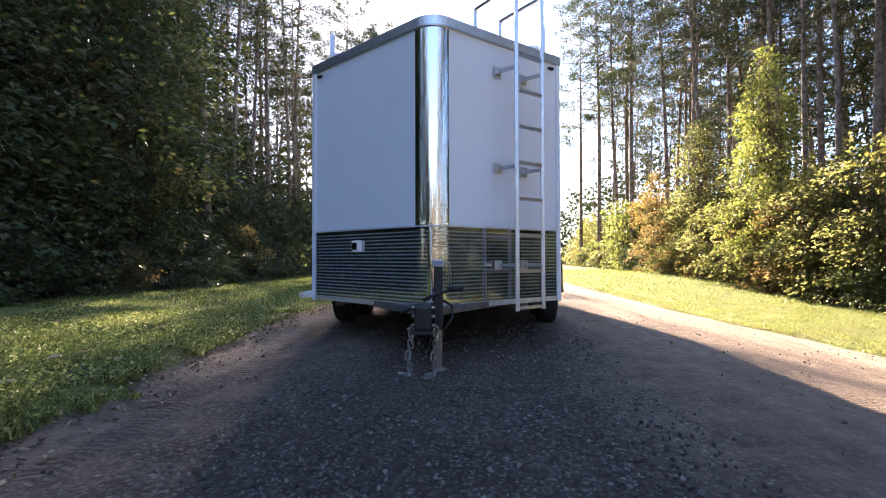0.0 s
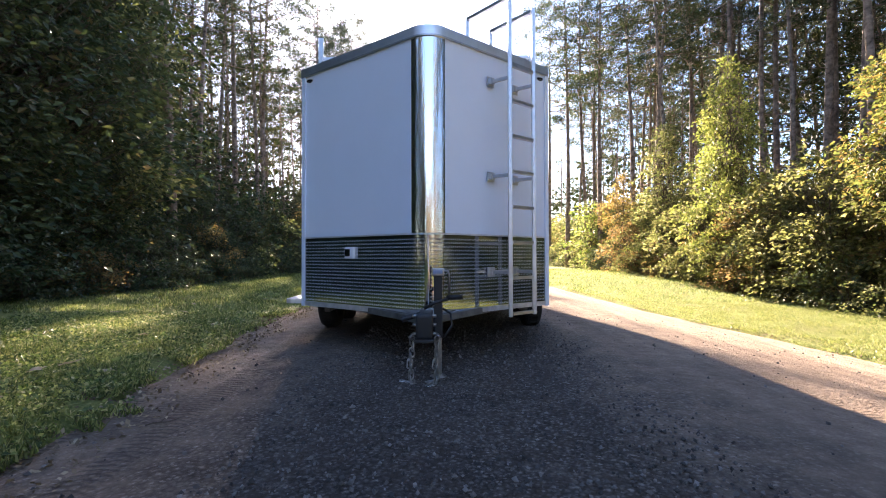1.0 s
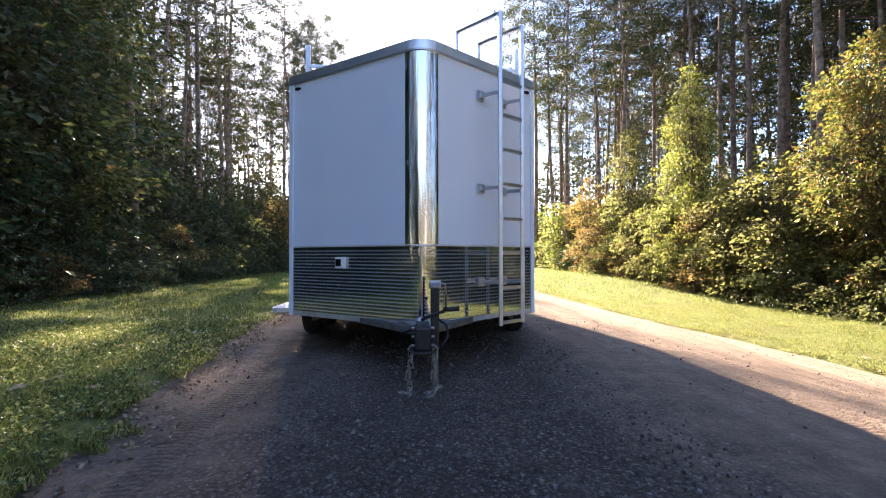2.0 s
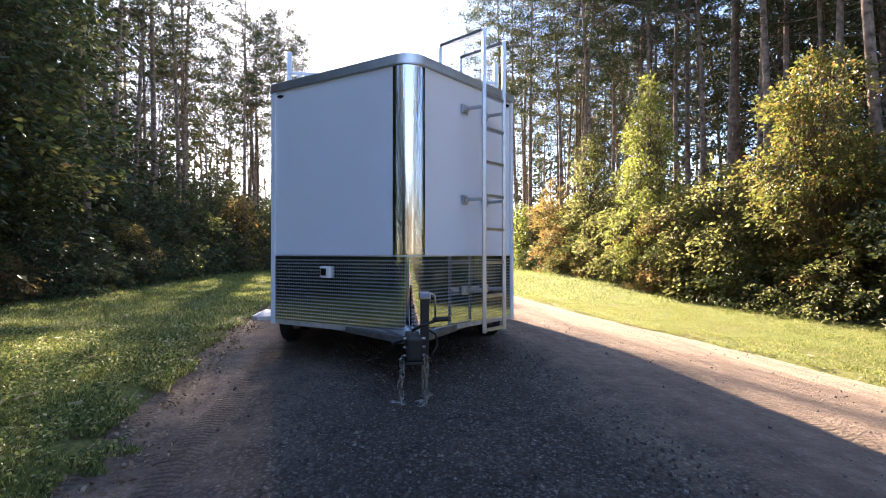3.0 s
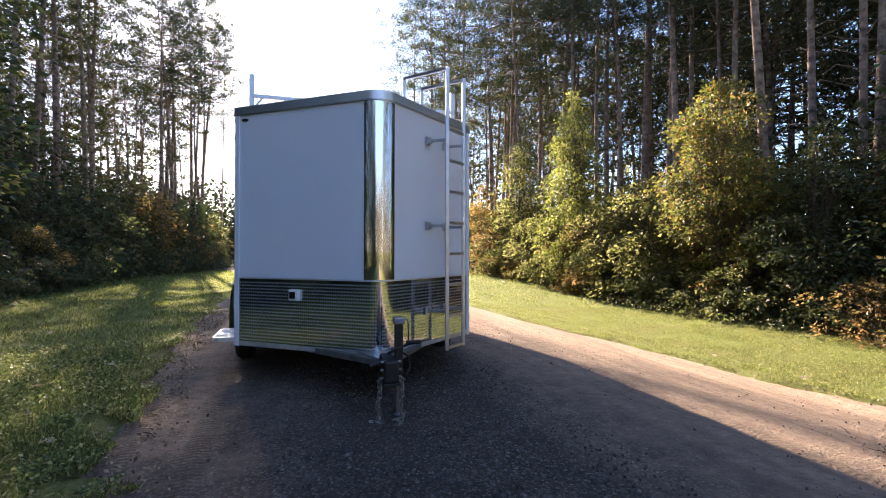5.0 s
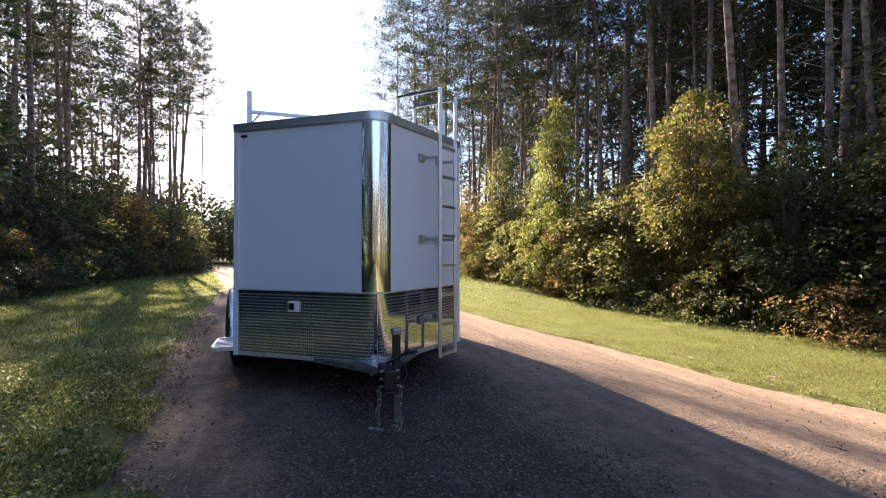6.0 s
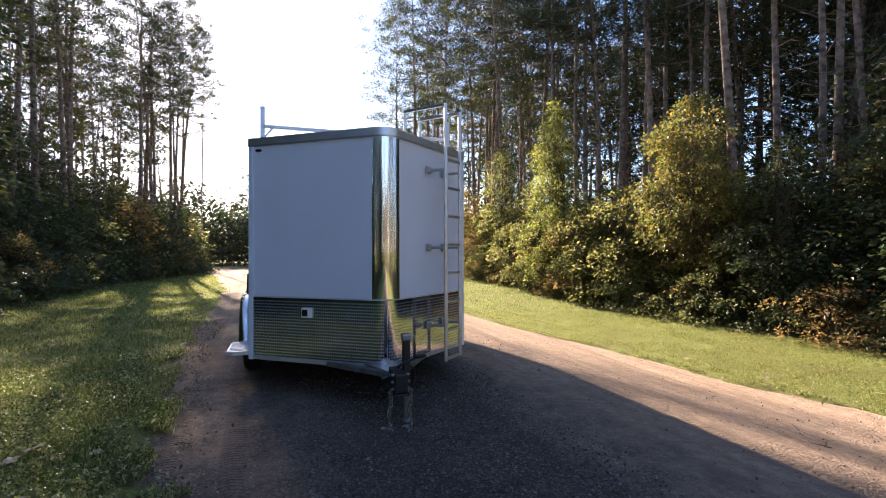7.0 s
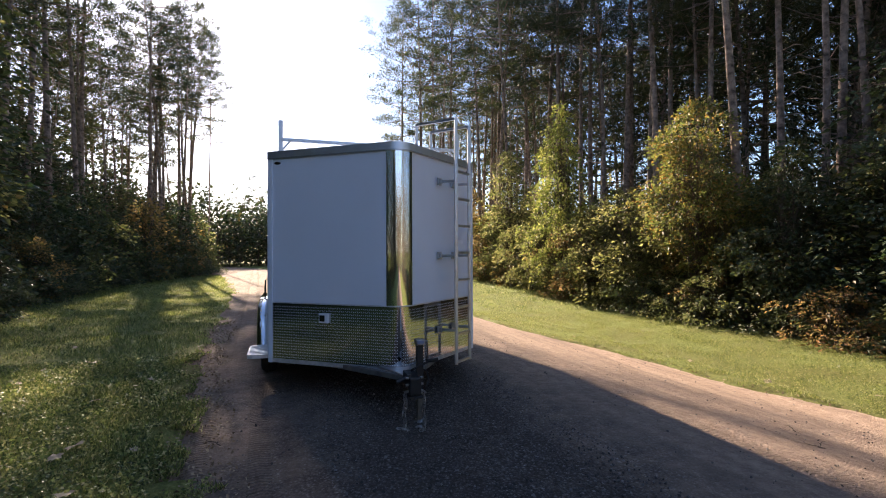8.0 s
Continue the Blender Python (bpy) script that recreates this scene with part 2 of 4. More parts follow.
# ---- ground ----
def ground_z(x, y):
    side = min(max((x - 1.5) / 3.8, 0.0), 1.15)
    far = min(max((y - 12.0) / 11.0, 0.0), 1.0)
    west = min(max((3.5 - x) / 4.5, 0.0), 1.0)
    return -0.42 * side * side * (3 - 2 * min(side, 1.0)) * (1 - far * far * (3 - 2 * far)) - 0.017 * west * min(max(y - 4.7, 0.0), 14.0)


def spaced(lo, hi, fine_lo, fine_hi, step, grow):
    out, v, d = [], fine_lo, step
    while v < fine_hi:
        out.append(v)
        v += step
    out.append(fine_hi)
    v = fine_hi
    while v < hi:
        d *= grow
        v = min(v + d, hi)
        out.append(v)
    v, d = fine_lo, step
    while v > lo:
        d *= grow
        v = max(v - d, lo)
        out.insert(0, v)
    return out


def sheet(xs, ys, height):
    verts = [(x, y, height(x, y)) for y in ys for x in xs]
    w = len(xs)
    faces = [(j * w + i, j * w + i + 1, (j + 1) * w + i + 1, (j + 1) * w + i) for j in range(len(ys) - 1) for i in range(w - 1)]
    return verts, faces


def road_left(y):
    return float(np.interp(y, [-60, 0, 1.8, 3.9, 5.5, 8.5, 23, 40, 60, 90], [-2.5, -2.2, -2.25, -2.5, -2.75, -3.05, -4.0, -6.5, -13, -30]))


def road_right(y):
    return float(np.interp(y, [-60, 0, 3, 4.5, 6, 7.5, 9.3, 14.7, 23, 40, 60, 90], [6.0, 6.0, 5.6, 5.0, 4.95, 4.7, 4.0, 3.3, 2.4, 0.5, -5, -22]))


gs = Soup()
gs.add(*sheet(spaced(-900, 900, -14, 16, 0.25, 1.35), spaced(-900, 1500, -6, 34, 0.3, 1.35), lambda x, y: ground_z(x, y) - (0.13 if road_left(y) + 0.12 < x < road_right(y) - 0.12 else 0.0) + 0.035 * noise.noise((x * 0.7, y * 0.7, 0)) + 0.012 * noise.noise((x * 3, y * 3, 2))))
tagged(new("ground", gs.mesh("ground", GRASS, True)), "mown grass verge with clover and dry patches", "ground", kind="structure")


def rut(x, y):
    """Shallow wheel tracks along the road."""
    z = 0.0
    for k, depth in ((-2.02, 0.022), (-1.55, 0.018), (0.35, 0.012), (2.3, 0.014)):
        c = k - 0.055 * y
        z -= depth * math.exp(-((x - c) / 0.17) ** 2)
    return z


rs = Soup()
ys = spaced(-60, 90, -2, 14, 0.09, 1.12)
cols = 90
verts = []
for y in ys:
    lo, hi = road_left(y) - 0.35, road_right(y) + 0.35
    for i in range(cols + 1):
        x = lo + (hi - lo) * i / cols
        d = min(x - lo, hi - x)
        edge = min(max((d - 0.12) / 0.5, 0.0), 1.0)
        z = ground_z(x, y) - 0.12 + 0.10 * edge + (0.055 * noise.noise((x * 2.2, y * 2.2, 5)) + 0.03 * noise.noise((x * 7, y * 7, 8))) * (1.1 - edge)
        z += (rut(x, y) + 0.006 * noise.noise((x * 5, y * 5, 1)) + 0.012 * noise.noise((x * 1.2, y * 0.8, 3))) * edge
        verts.append((x, y, z))
rs.add(verts, [(j * (cols + 1) + i, j * (cols + 1) + i + 1, (j + 1) * (cols + 1) + i + 1, (j + 1) * (cols + 1) + i) for j in range(len(ys) - 1) for i in range(cols)])
tagged(new("road", rs.mesh("road", ROAD, True)), "gravel and packed dirt lane with wheel tracks", "road", kind="structure")

# ---- the trailer ----
CX, TIP, NOSE_R = -0.402, 3.80, 0.19
HL, HR = radians(37), radians(41)       # how far each front face turns from straight across
ARC_L, ARC_R = NOSE_R * HL, NOSE_R * HR
FULL_L, FULL_R = ARC_L + 1.4826, ARC_R + 1.350   # along the skin from the nose to a front corner
FULL = {-1: FULL_L, 1: FULL_R}
SIDE_X = {-1: -1.70, 1: 0.742}
MID_X, CORNER_Y, TAIL_Y = -0.479, 4.735, 10.9
FLOOR_Z, PLATE_Z, WALL_Z, ROOF_Z = 0.40, 1.02, 2.63, 2.71


def skin(u, out, z):
    """A point on the wedge-shaped front: u along the skin from the nose, to the right; out from it; z up."""
    a = max(-HL, min(HR, u / NOSE_R))
    n = Vector((math.sin(a), -math.cos(a), 0))
    p = Vector((CX, TIP + NOSE_R, 0)) + n * (NOSE_R + out)
    rest = u - max(-ARC_L, min(ARC_R, u))
    p += Vector((math.cos(a), math.sin(a), 0)) * rest
    p.z = z
    return p


def skin_panel(name, u0, u1, z0, z1, o0, o1, mat, smooth=True):
    """A panel with thickness that follows the skin."""
    us = [u0] + [u for u in [ARC_L * k / 10 for k in range(-10, 0)] + [ARC_R * k / 10 for k in range(11)] if u0 < u < u1] + [u1]
    s = Soup()
    n = len(us)
    v = [skin(u, o, z) for z, o in ((z0, o1), (z1, o1), (z1, o0), (z0, o0)) for u in us]
    f = [(k * n + i, k * n + i + 1, ((k + 1) % 4) * n + i + 1, ((k + 1) % 4) * n + i) for k in range(4) for i in range(n - 1)]
    f += [(0, n, 2 * n, 3 * n), (n - 1, 4 * n - 1, 3 * n - 1, 2 * n - 1)]
    s.add(v, f)
    me = s.mesh(name, mat)
    if smooth:
        for p in me.polygons:
            p.use_smooth = abs(p.normal.z) < 0.5
        me.set_sharp_from_angle(angle=radians(30))
    return me


trailer = tagged(empty("cargo_trailer", (CX, TIP, 0)), "white enclosed V-nose cargo trailer with polished nose, parked on gravel", "trailer")
trailer_inv = Matrix.Translation((-CX, -TIP, 0))


def tpart(name, data, label="", parent=None):
    ob = new(name, data)
    ob.parent = parent or trailer
    ob.matrix_parent_inverse = trailer_inv if parent is None else Matrix.Identity(4)
    if label:
        ob["label"] = label
    return ob


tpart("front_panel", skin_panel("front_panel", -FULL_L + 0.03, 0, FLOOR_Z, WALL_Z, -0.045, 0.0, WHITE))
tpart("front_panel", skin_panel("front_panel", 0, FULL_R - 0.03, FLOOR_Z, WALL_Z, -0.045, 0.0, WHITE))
tpart("nose_cover", skin_panel("nose_cover", -0.147, 0.147, PLATE_Z + 0.002, WALL_Z - 0.002, 0.001, 0.006, CHROME), "mirror-polished stainless nose cover")
for sgn, name in ((-1, "stone_guard"), (1, "stone_guard")):
    lo, hi = (-FULL_L + 0.045, -0.003) if sgn < 0 else (0.003, FULL_R - 0.045)
    guard = tpart(name, skin_panel(name, lo, hi, FLOOR_Z, PLATE_Z, 0.001, 0.007, TREADPLATE), "bright aluminium tread plate")
    s = Soup()
    pitch_u, pitch_z = 0.0235, 0.031
    for j in range(int((PLATE_Z - FLOOR_Z - 0.02) / pitch_z)):
        for i in range(int((hi - lo - 0.02) / pitch_u)):
            u = lo + 0.02 + i * pitch_u
            z = FLOOR_Z + 0.02 + j * pitch_z
            sl = 0.8 if (i + j) % 2 else -0.8
            ca, sa = math.cos(sl), math.sin(sl)
            loz = [(-0.0125, 0, 0), (0, -0.0045, 0), (0.0125, 0, 0), (0, 0.0045, 0), (-0.007, 0, 0.0026), (0.007, 0, 0.0026)]
            s.add([skin(u + a * ca - c * sa, 0.007 + h, z + a * sa + c * ca) for a, c, h in loz], [(0, 1, 4), (1, 5, 4), (1, 2, 5), (2, 3, 5), (3, 4, 5), (3, 0, 4)])
    tagged(tpart("tread", s.mesh("tread", TREADS), "", guard), kind="stuff")
tpart("trim_strip", skin_panel("trim_strip", -FULL_L + 0.04, FULL_R - 0.04, PLATE_Z - 0.006, PLATE_Z + 0.008, 0.0065, 0.011, MATT_ALU))
s = Soup()
s.tube([skin(0, 0.007, z) for z in (FLOOR_Z, PLATE_Z - 0.008)], [0.0035, 0.0035], 8)
tpart("seam_bead", s.mesh("seam_bead", CHROME, True))
tpart("sill_rail", skin_panel("sill_rail", -FULL_L + 0.01, FULL_R - 0.01, FLOOR_Z - 0.045, FLOOR_Z - 0.002, -0.05, 0.012, MATT_ALU), "silver sill rail under the tread plate")
tpart("roof_edge", skin_panel("roof_edge", -FULL_L - 0.012, FULL_R + 0.012, WALL_Z, ROOF_Z, -0.06, 0.016, CAP), "brushed aluminium roof edge")
tpart("roof_edge_lip", skin_panel("roof_edge_lip", -FULL_L - 0.012, FULL_R + 0.012, WALL_Z - 0.008, WALL_Z + 0.004, 0.002, 0.02, ALU))
for sgn in (-1, 1):
    x = SIDE_X[sgn]
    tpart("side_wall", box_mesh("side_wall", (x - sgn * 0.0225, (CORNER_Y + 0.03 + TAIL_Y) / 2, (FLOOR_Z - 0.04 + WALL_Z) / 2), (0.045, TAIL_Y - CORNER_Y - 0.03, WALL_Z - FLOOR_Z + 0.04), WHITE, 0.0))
    tpart("roof_edge", box_mesh("roof_edge", (x - sgn * 0.022, (CORNER_Y + TAIL_Y) / 2 + 0.006, (WALL_Z + ROOF_Z) / 2), (0.08, TAIL_Y - CORNER_Y + 0.012, ROOF_Z - WALL_Z), CAP, 0.004))
    s = Soup()                          # corner moulding: a rounded L
    prof = [skin(sgn * (FULL[sgn] - 0.05), 0.003, 0), skin(sgn * (FULL[sgn] - 0.05), 0.016, 0), skin(sgn * (FULL[sgn] - 0.002), 0.017, 0), Vector((x + sgn * 0.014, CORNER_Y + 0.006, 0)), Vector((x + sgn * 0.014, CORNER_Y + 0.06, 0)), Vector((x + sgn * 0.002, CORNER_Y + 0.06, 0))]
    v = [(p.x, p.y, z) for z in (FLOOR_Z - 0.05, WALL_Z) for p in prof]
    f = [(i, (i + 1) % 6, 6 + (i + 1) % 6, 6 + i) for i in range(6)] + [tuple(range(6)), tuple(range(6, 12))]
    s.add(v, f)
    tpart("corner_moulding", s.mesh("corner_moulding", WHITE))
    s = Soup()                          # marker lamp: an oval lens on a base
    for r, h0, mat_i in ((1.0, 0.0, 0), (0.72, 0.011, 1)):
        k = 16
        ring0 = [skin(sgn * (FULL[sgn] - 0.115) + 0.043 * r * math.cos(a * math.tau / k), 0.001 + h0, WALL_Z - 0.055 + 0.017 * r * math.sin(a * math.tau / k)) for a in range(k)]
        ring1 = [skin(sgn * (FULL[sgn] - 0.115) + 0.038 * r * math.cos(a * math.tau / k), 0.012 + h0, WALL_Z - 0.055 + 0.014 * r * math.sin(a * math.tau / k)) for a in range(k)]
        s.add(ring0 + ring1, [(a, (a + 1) % k, k + (a + 1) % k, k + a) for a in range(k)] + [tuple(range(k, 2 * k))])
    tpart("marker_lamp", s.mesh("marker_lamp", DARKGLASS), "small dark oval clearance lamp")
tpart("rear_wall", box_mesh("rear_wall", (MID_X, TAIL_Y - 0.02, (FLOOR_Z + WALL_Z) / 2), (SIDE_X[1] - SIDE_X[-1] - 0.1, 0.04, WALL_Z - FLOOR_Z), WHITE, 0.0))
s = Soup()
outline = [skin(u, -0.03, 0) for u in np.linspace(-FULL_L + 0.03, FULL_R - 0.03, 41)] + [Vector((SIDE_X[1] - 0.03, TAIL_Y - 0.002, 0)), Vector((SIDE_X[-1] + 0.03, TAIL_Y - 0.002, 0))]
n = len(outline)
s.add([(p.x, p.y, z) for z in (ROOF_Z - 0.03, ROOF_Z - 0.006) for p in outline], [tuple(range(n))[::-1], tuple(range(n, 2 * n))] + [(i, (i + 1) % n, n + (i + 1) % n, n + i) for i in range(n)])
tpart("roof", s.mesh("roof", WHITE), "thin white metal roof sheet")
s = Soup()
s.add([(p.x, p.y, z) for z in (FLOOR_Z - 0.04, FLOOR_Z - 0.004) for p in outline], [tuple(range(n))[::-1], tuple(range(n, 2 * n))] + [(i, (i + 1) % n, n + (i + 1) % n, n + i) for i in range(n)])
tpart("floor_deck", s.mesh("floor_deck", BLACK), "dark underside of the floor")

# chassis: tongue, cross members, axles and wheels
for sgn in (-1, 1):
    s = Soup()
    square_bar(s, (CX + sgn * 0.035, 3.52, 0.366), (MID_X + sgn * 1.02, 4.92, 0.366), 0.055, 0.052)
    square_bar(s, (MID_X + sgn * 1.02, 4.90, 0.31), (MID_X + sgn * 1.02, TAIL_Y - 0.1, 0.31), 0.055, 0.09)
    tpart("chassis_beam", s.mesh("chassis_beam", FRAME), "grey tongue and frame beam with shade in its colour")
for y in (4.95, 6.2, 7.4, 8.6, 9.8):
    tpart("cross_member", box_mesh("cross_member", (MID_X, y, 0.335), (2.0, 0.05, 0.05), BLACK, 0.004))


def wheel_meshes():
    tyre, rim, hub = Soup(), Soup(), Soup()
    k = 40
    prof = [(0.215, -0.085), (0.235, -0.105), (0.30, -0.112), (0.345, -0.095), (0.362, -0.06), (0.364, 0.06), (0.345, 0.095), (0.30, 0.112), (0.235, 0.105), (0.215, 0.085)]
    v = [(x, r * math.cos(a * math.tau / k), r * math.sin(a * math.tau / k)) for r, x in prof for a in range(k)]
    p = len(prof)
    tyre.add(v, [(i * k + a, i * k + (a + 1) % k, ((i + 1) % p) * k + (a + 1) % k, ((i + 1) % p) * k + a) for i in range(p) for a in range(k)])
    for a in range(k):                  # tread blocks
        th = a * math.tau / k
        for x in (-0.04, 0.0, 0.04):
            m = Matrix.Rotation(th, 4, "X")
            tyre.box(m @ Vector((x, 0, 0.364)), (0.032, 0.04, 0.008), m)
    prof = [(0.218, -0.095), (0.205, -0.08), (0.19, -0.02), (0.16, -0.045), (0.06, -0.06), (0.05, -0.085), (0.0, -0.09)]
    v = [(x, r * math.cos(a * math.tau / k), r * math.sin(a * math.tau / k)) for r, x in prof for a in range(k)]
    rim.add(v, [(i * k + a, i * k + (a + 1) % k, (i + 1) * k + (a + 1) % k, (i + 1) * k + a) for i in range(len(prof) - 1) for a in range(k)])
    hub.tube([(-0.07, 0, 0), (-0.09, 0, 0)], [0.011, 0.011], 6)
    return tyre.mesh("tyre", RUBBER), rim.mesh("rim", ALU, True), hub.mesh("lug_nut", ZINC)


ME_TYRE, ME_RIM, ME_NUT = wheel_meshes()
for sgn in (-1, 1):
    for y in (6.08, 6.96):
        wheel = tpart("wheel", ME_TYRE, "black trailer tyre on a silver rim")
        wheel.matrix_basis = Matrix.Translation((SIDE_X[sgn] + sgn * 0.035, y, ground_z(SIDE_X[sgn], y) + 0.335)) @ (Matrix.Identity(4) if sgn < 0 else Matrix.Rotation(math.pi, 4, "Z"))
        tpart("rim", ME_RIM, "", wheel)
        for a in range(5):
            nut = tpart("lug_nut", ME_NUT, "", wheel)
            nut.location = (0, 0.09 * math.cos(a * math.tau / 5), 0.09 * math.sin(a * math.tau / 5))
    s = Soup()                          # fender flare over both wheels
    path = [(5.62, 0.36), (5.66, 0.62), (5.78, 0.80), (6.0, 0.90), (7.15, 0.90), (7.37, 0.80), (7.49, 0.62), (7.53, 0.36)]
    x0, x1 = SIDE_X[sgn], SIDE_X[sgn] + sgn * 0.17
    v, f = [], []
    for y, z in path:
        zz, yy = z + 0.03, y + (0.03 if y > 6.5 else -0.03)
        v += [(x0, y, z), (x1, y, z), (x1 + sgn * 0.012, (y + yy) / 2, z + 0.006), (x1, yy, zz), (x0, yy, zz)]
    for i in range(len(path) - 1):
        f += [(i * 5 + k, i * 5 + (k + 1) % 5, (i + 1) * 5 + (k + 1) % 5, (i + 1) * 5 + k) for k in range(5)]
    s.add(v, f + [(0, 1, 2, 3, 4), tuple(range(len(path) * 5 - 5, len(path) * 5))])
    tpart("fender", s.mesh("fender", CHROME, True), "polished aluminium fender flare")
for y in (6.08, 6.96):
    tpart("axle", bar_mesh("axle", [(MID_X - 1.15, y, 0.3), (MID_X + 1.15, y, 0.3)], 0.035, BLACK))

# side door, step and latch on the kerb side
x = SIDE_X[-1]
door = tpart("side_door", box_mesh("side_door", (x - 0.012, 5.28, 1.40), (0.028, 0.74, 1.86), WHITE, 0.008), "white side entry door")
s = Soup()
for c, sz in (((x - 0.004, 4.885, 1.40), (0.022, 0.03, 1.94)), ((x - 0.004, 5.675, 1.40), (0.022, 0.03, 1.94)), ((x - 0.004, 5.28, 2.36), (0.022, 0.76, 0.03))):
    s.box(c, sz, None, 0.003)
tpart("door_frame", s.mesh("door_frame", ALU))
s = Soup()
s.tube([(x - 0.025, 5.60, 1.25), (x - 0.075, 5.60, 1.22), (x - 0.08, 5.60, 0.98), (x - 0.025, 5.60, 0.95)], [0.011] * 4, 8)
s.box((x - 0.035, 5.60, 1.10), (0.02, 0.07, 0.16), None, 0.005)
tpart("door_handle", s.mesh("door_handle", BLACK), "black door handle")
s = Soup()
square_bar(s, (x - 0.02, 5.25, 0.375), (x - 0.02, 5.95, 0.375), 0.04, 0.03)
pts = [(x, 4.93), (x - 0.19, 4.93), (x - 0.235, 4.95), (x - 0.255, 5.0), (x - 0.255, 5.5), (x - 0.235, 5.55), (x - 0.19, 5.57), (x, 5.57)]
n = len(pts)
s.add([(a, c, z) for z in (0.352, 0.395) for a, c in pts], [tuple(range(n)), tuple(range(n, 2 * n))[::-1]] + [(i, n + i, n + (i + 1) % n, (i + 1) % n) for i in range(n)])
step = tpart("step", s.mesh("step", MATT_ALU), "bright metal entry step")
for i in range(7):
    s = Soup()
    square_bar(s, (x - 0.02, 5.0 + i * 0.08, 0.398), (x - 0.235, 5.0 + i * 0.08, 0.398), 0.03, 0.008, 0.002)
    tpart("grip_rib", s.mesh("grip_rib", MATT_ALU), "", step)

# power inlet on the tread plate
u = -ARC_L - 0.755
M = Matrix.Translation(skin(u, 0.0, 0.872)) @ Matrix.Rotation(-HL, 4, "Z")
inlet = tpart("power_inlet", box_mesh("power_inlet", M @ Vector((0, -0.022, 0)), (0.115, 0.035, 0.105), PLASTIC, 0.01, Matrix.Rotation(-HL, 4, "Z")), "white plastic power inlet box")
tpart("inlet_cover", box_mesh("inlet_cover", M @ Vector((-0.012, -0.042, 0)), (0.062, 0.012, 0.066), DARKGLASS, 0.004, Matrix.Rotation(-HL, 4, "Z")), "dark blue inlet cover", inlet)

# coupler, jack and chains
s = Soup()
s.box((CX, 3.36, 0.385), (0.10, 0.30, 0.12), None, 0.014)
s.box((CX, 3.24, 0.36), (0.115, 0.09, 0.17), None, 0.02)
s.box((CX, 3.24, 0.265), (0.135, 0.12, 0.022), None, 0.004)
coupler = tpart("coupler", s.mesh("coupler", BLACK), "black tongue coupler")
s = Soup()
s.tube([(CX - 0.03, 3.27, 0.44), (CX - 0.16, 3.27, 0.40)], [0.016, 0.02], 8)
tpart("coupler_latch", s.mesh("coupler_latch", BLACK), "", coupler)
for z in (0.31, 0.37, 0.43):
    for sx in (-1, 1):
        tpart("bolt", bar_mesh("bolt", [(CX + sx * 0.05, 3.24, z), (CX + sx * 0.082, 3.24, z)], 0.012, ZINC, 6), "", coupler)
s = Soup()
s.add([(CX + a, c, z) for z in (0.394, 0.402) for a, c in ((-0.24, 3.96), (-0.05, 3.50), (0.05, 3.50), (0.24, 3.96))], [(3, 2, 1, 0), (4, 5, 6, 7), (0, 1, 5, 4), (1, 2, 6, 5), (2, 3, 7, 6), (3, 0, 4, 7)])
tpart("tongue_plate", s.mesh("tongue_plate", ALU), "bright plate over the tongue")
label = tpart("sticker", skin_panel("sticker", 0.20, 0.33, FLOOR_Z - 0.041, FLOOR_Z - 0.006, 0.0125, 0.0135, PLASTIC), "small white sticker with grey print")
for i, (a, c) in enumerate(((0.205, 0.25), (0.255, 0.32), (0.205, 0.30), (0.205, 0.275))):
    tpart("print_bar", skin_panel("print_bar", a, c, FLOOR_Z - 0.014 - 0.0075 * (i // 2) - 0.008 * (i > 2), FLOOR_Z - 0.010 - 0.0075 * (i // 2) - 0.008 * (i > 2), 0.0137, 0.0142, STRIP), "", label)
JX, JY = -0.312, 3.40
jack = tpart("tongue_jack", box_mesh("tongue_jack", (JX, JY, 0.48), (0.062, 0.062, 0.44), BLACK, 0.006), "black tongue jack with crank")
tpart("jack_leg", box_mesh("jack_leg", (JX, JY, 0.125), (0.05, 0.05, 0.29), ZINC, 0.005), "", jack)
s = Soup()
s.tube([(JX, JY, -0.034), (JX, JY, -0.024), (JX, JY, -0.005)], [0.075, 0.075, 0.035], 20)
tpart("jack_foot", s.mesh("jack_foot", ZINC, False), "", jack)
s = Soup()
s.box((JX, JY, 0.725), (0.085, 0.085, 0.055), None, 0.008)
tpart("jack_head", s.mesh("jack_head", ZINC), "silver jack head", jack)
tpart("jack_decal", box_mesh("jack_decal", (JX, JY - 0.0445, 0.727), (0.066, 0.003, 0.024), STRIP, 0.0), "blue-grey decal strip", jack)
s = Soup()
s.tube([(JX + 0.03, JY, 0.735), (JX + 0.075, JY, 0.73), (JX + 0.08, JY, 0.70), (JX + 0.08, JY - 0.01, 0.56)], [0.007] * 4, 8)
tpart("crank_arm", s.mesh("crank_arm", ZINC, True), "", jack)
s = Soup()
s.tube([(JX - 0.10, JY - 0.06, 0.47), (JX - 0.02, JY - 0.05, 0.51), (JX + 0.07, JY - 0.04, 0.535)], [0.012, 0.012, 0.012], 8)
s.tube([(JX + 0.06, JY - 0.03, 0.545), (JX + 0.175, JY - 0.02, 0.548)], [0.018, 0.018], 10)
tpart("crank_handle", s.mesh("crank_handle", BLACK, True), "black crank handle", jack)
s = Soup()
s.tube([(JX + 0.03, JY + 0.05, 0.46), (JX + 0.09, JY + 0.06, 0.42), (JX + 0.10, JY + 0.02, 0.34), (JX + 0.04, JY - 0.02, 0.26)], [0.009] * 4, 8)
tpart("wiring_cable", s.mesh("wiring_cable", BLACK, True), "black wiring cable")


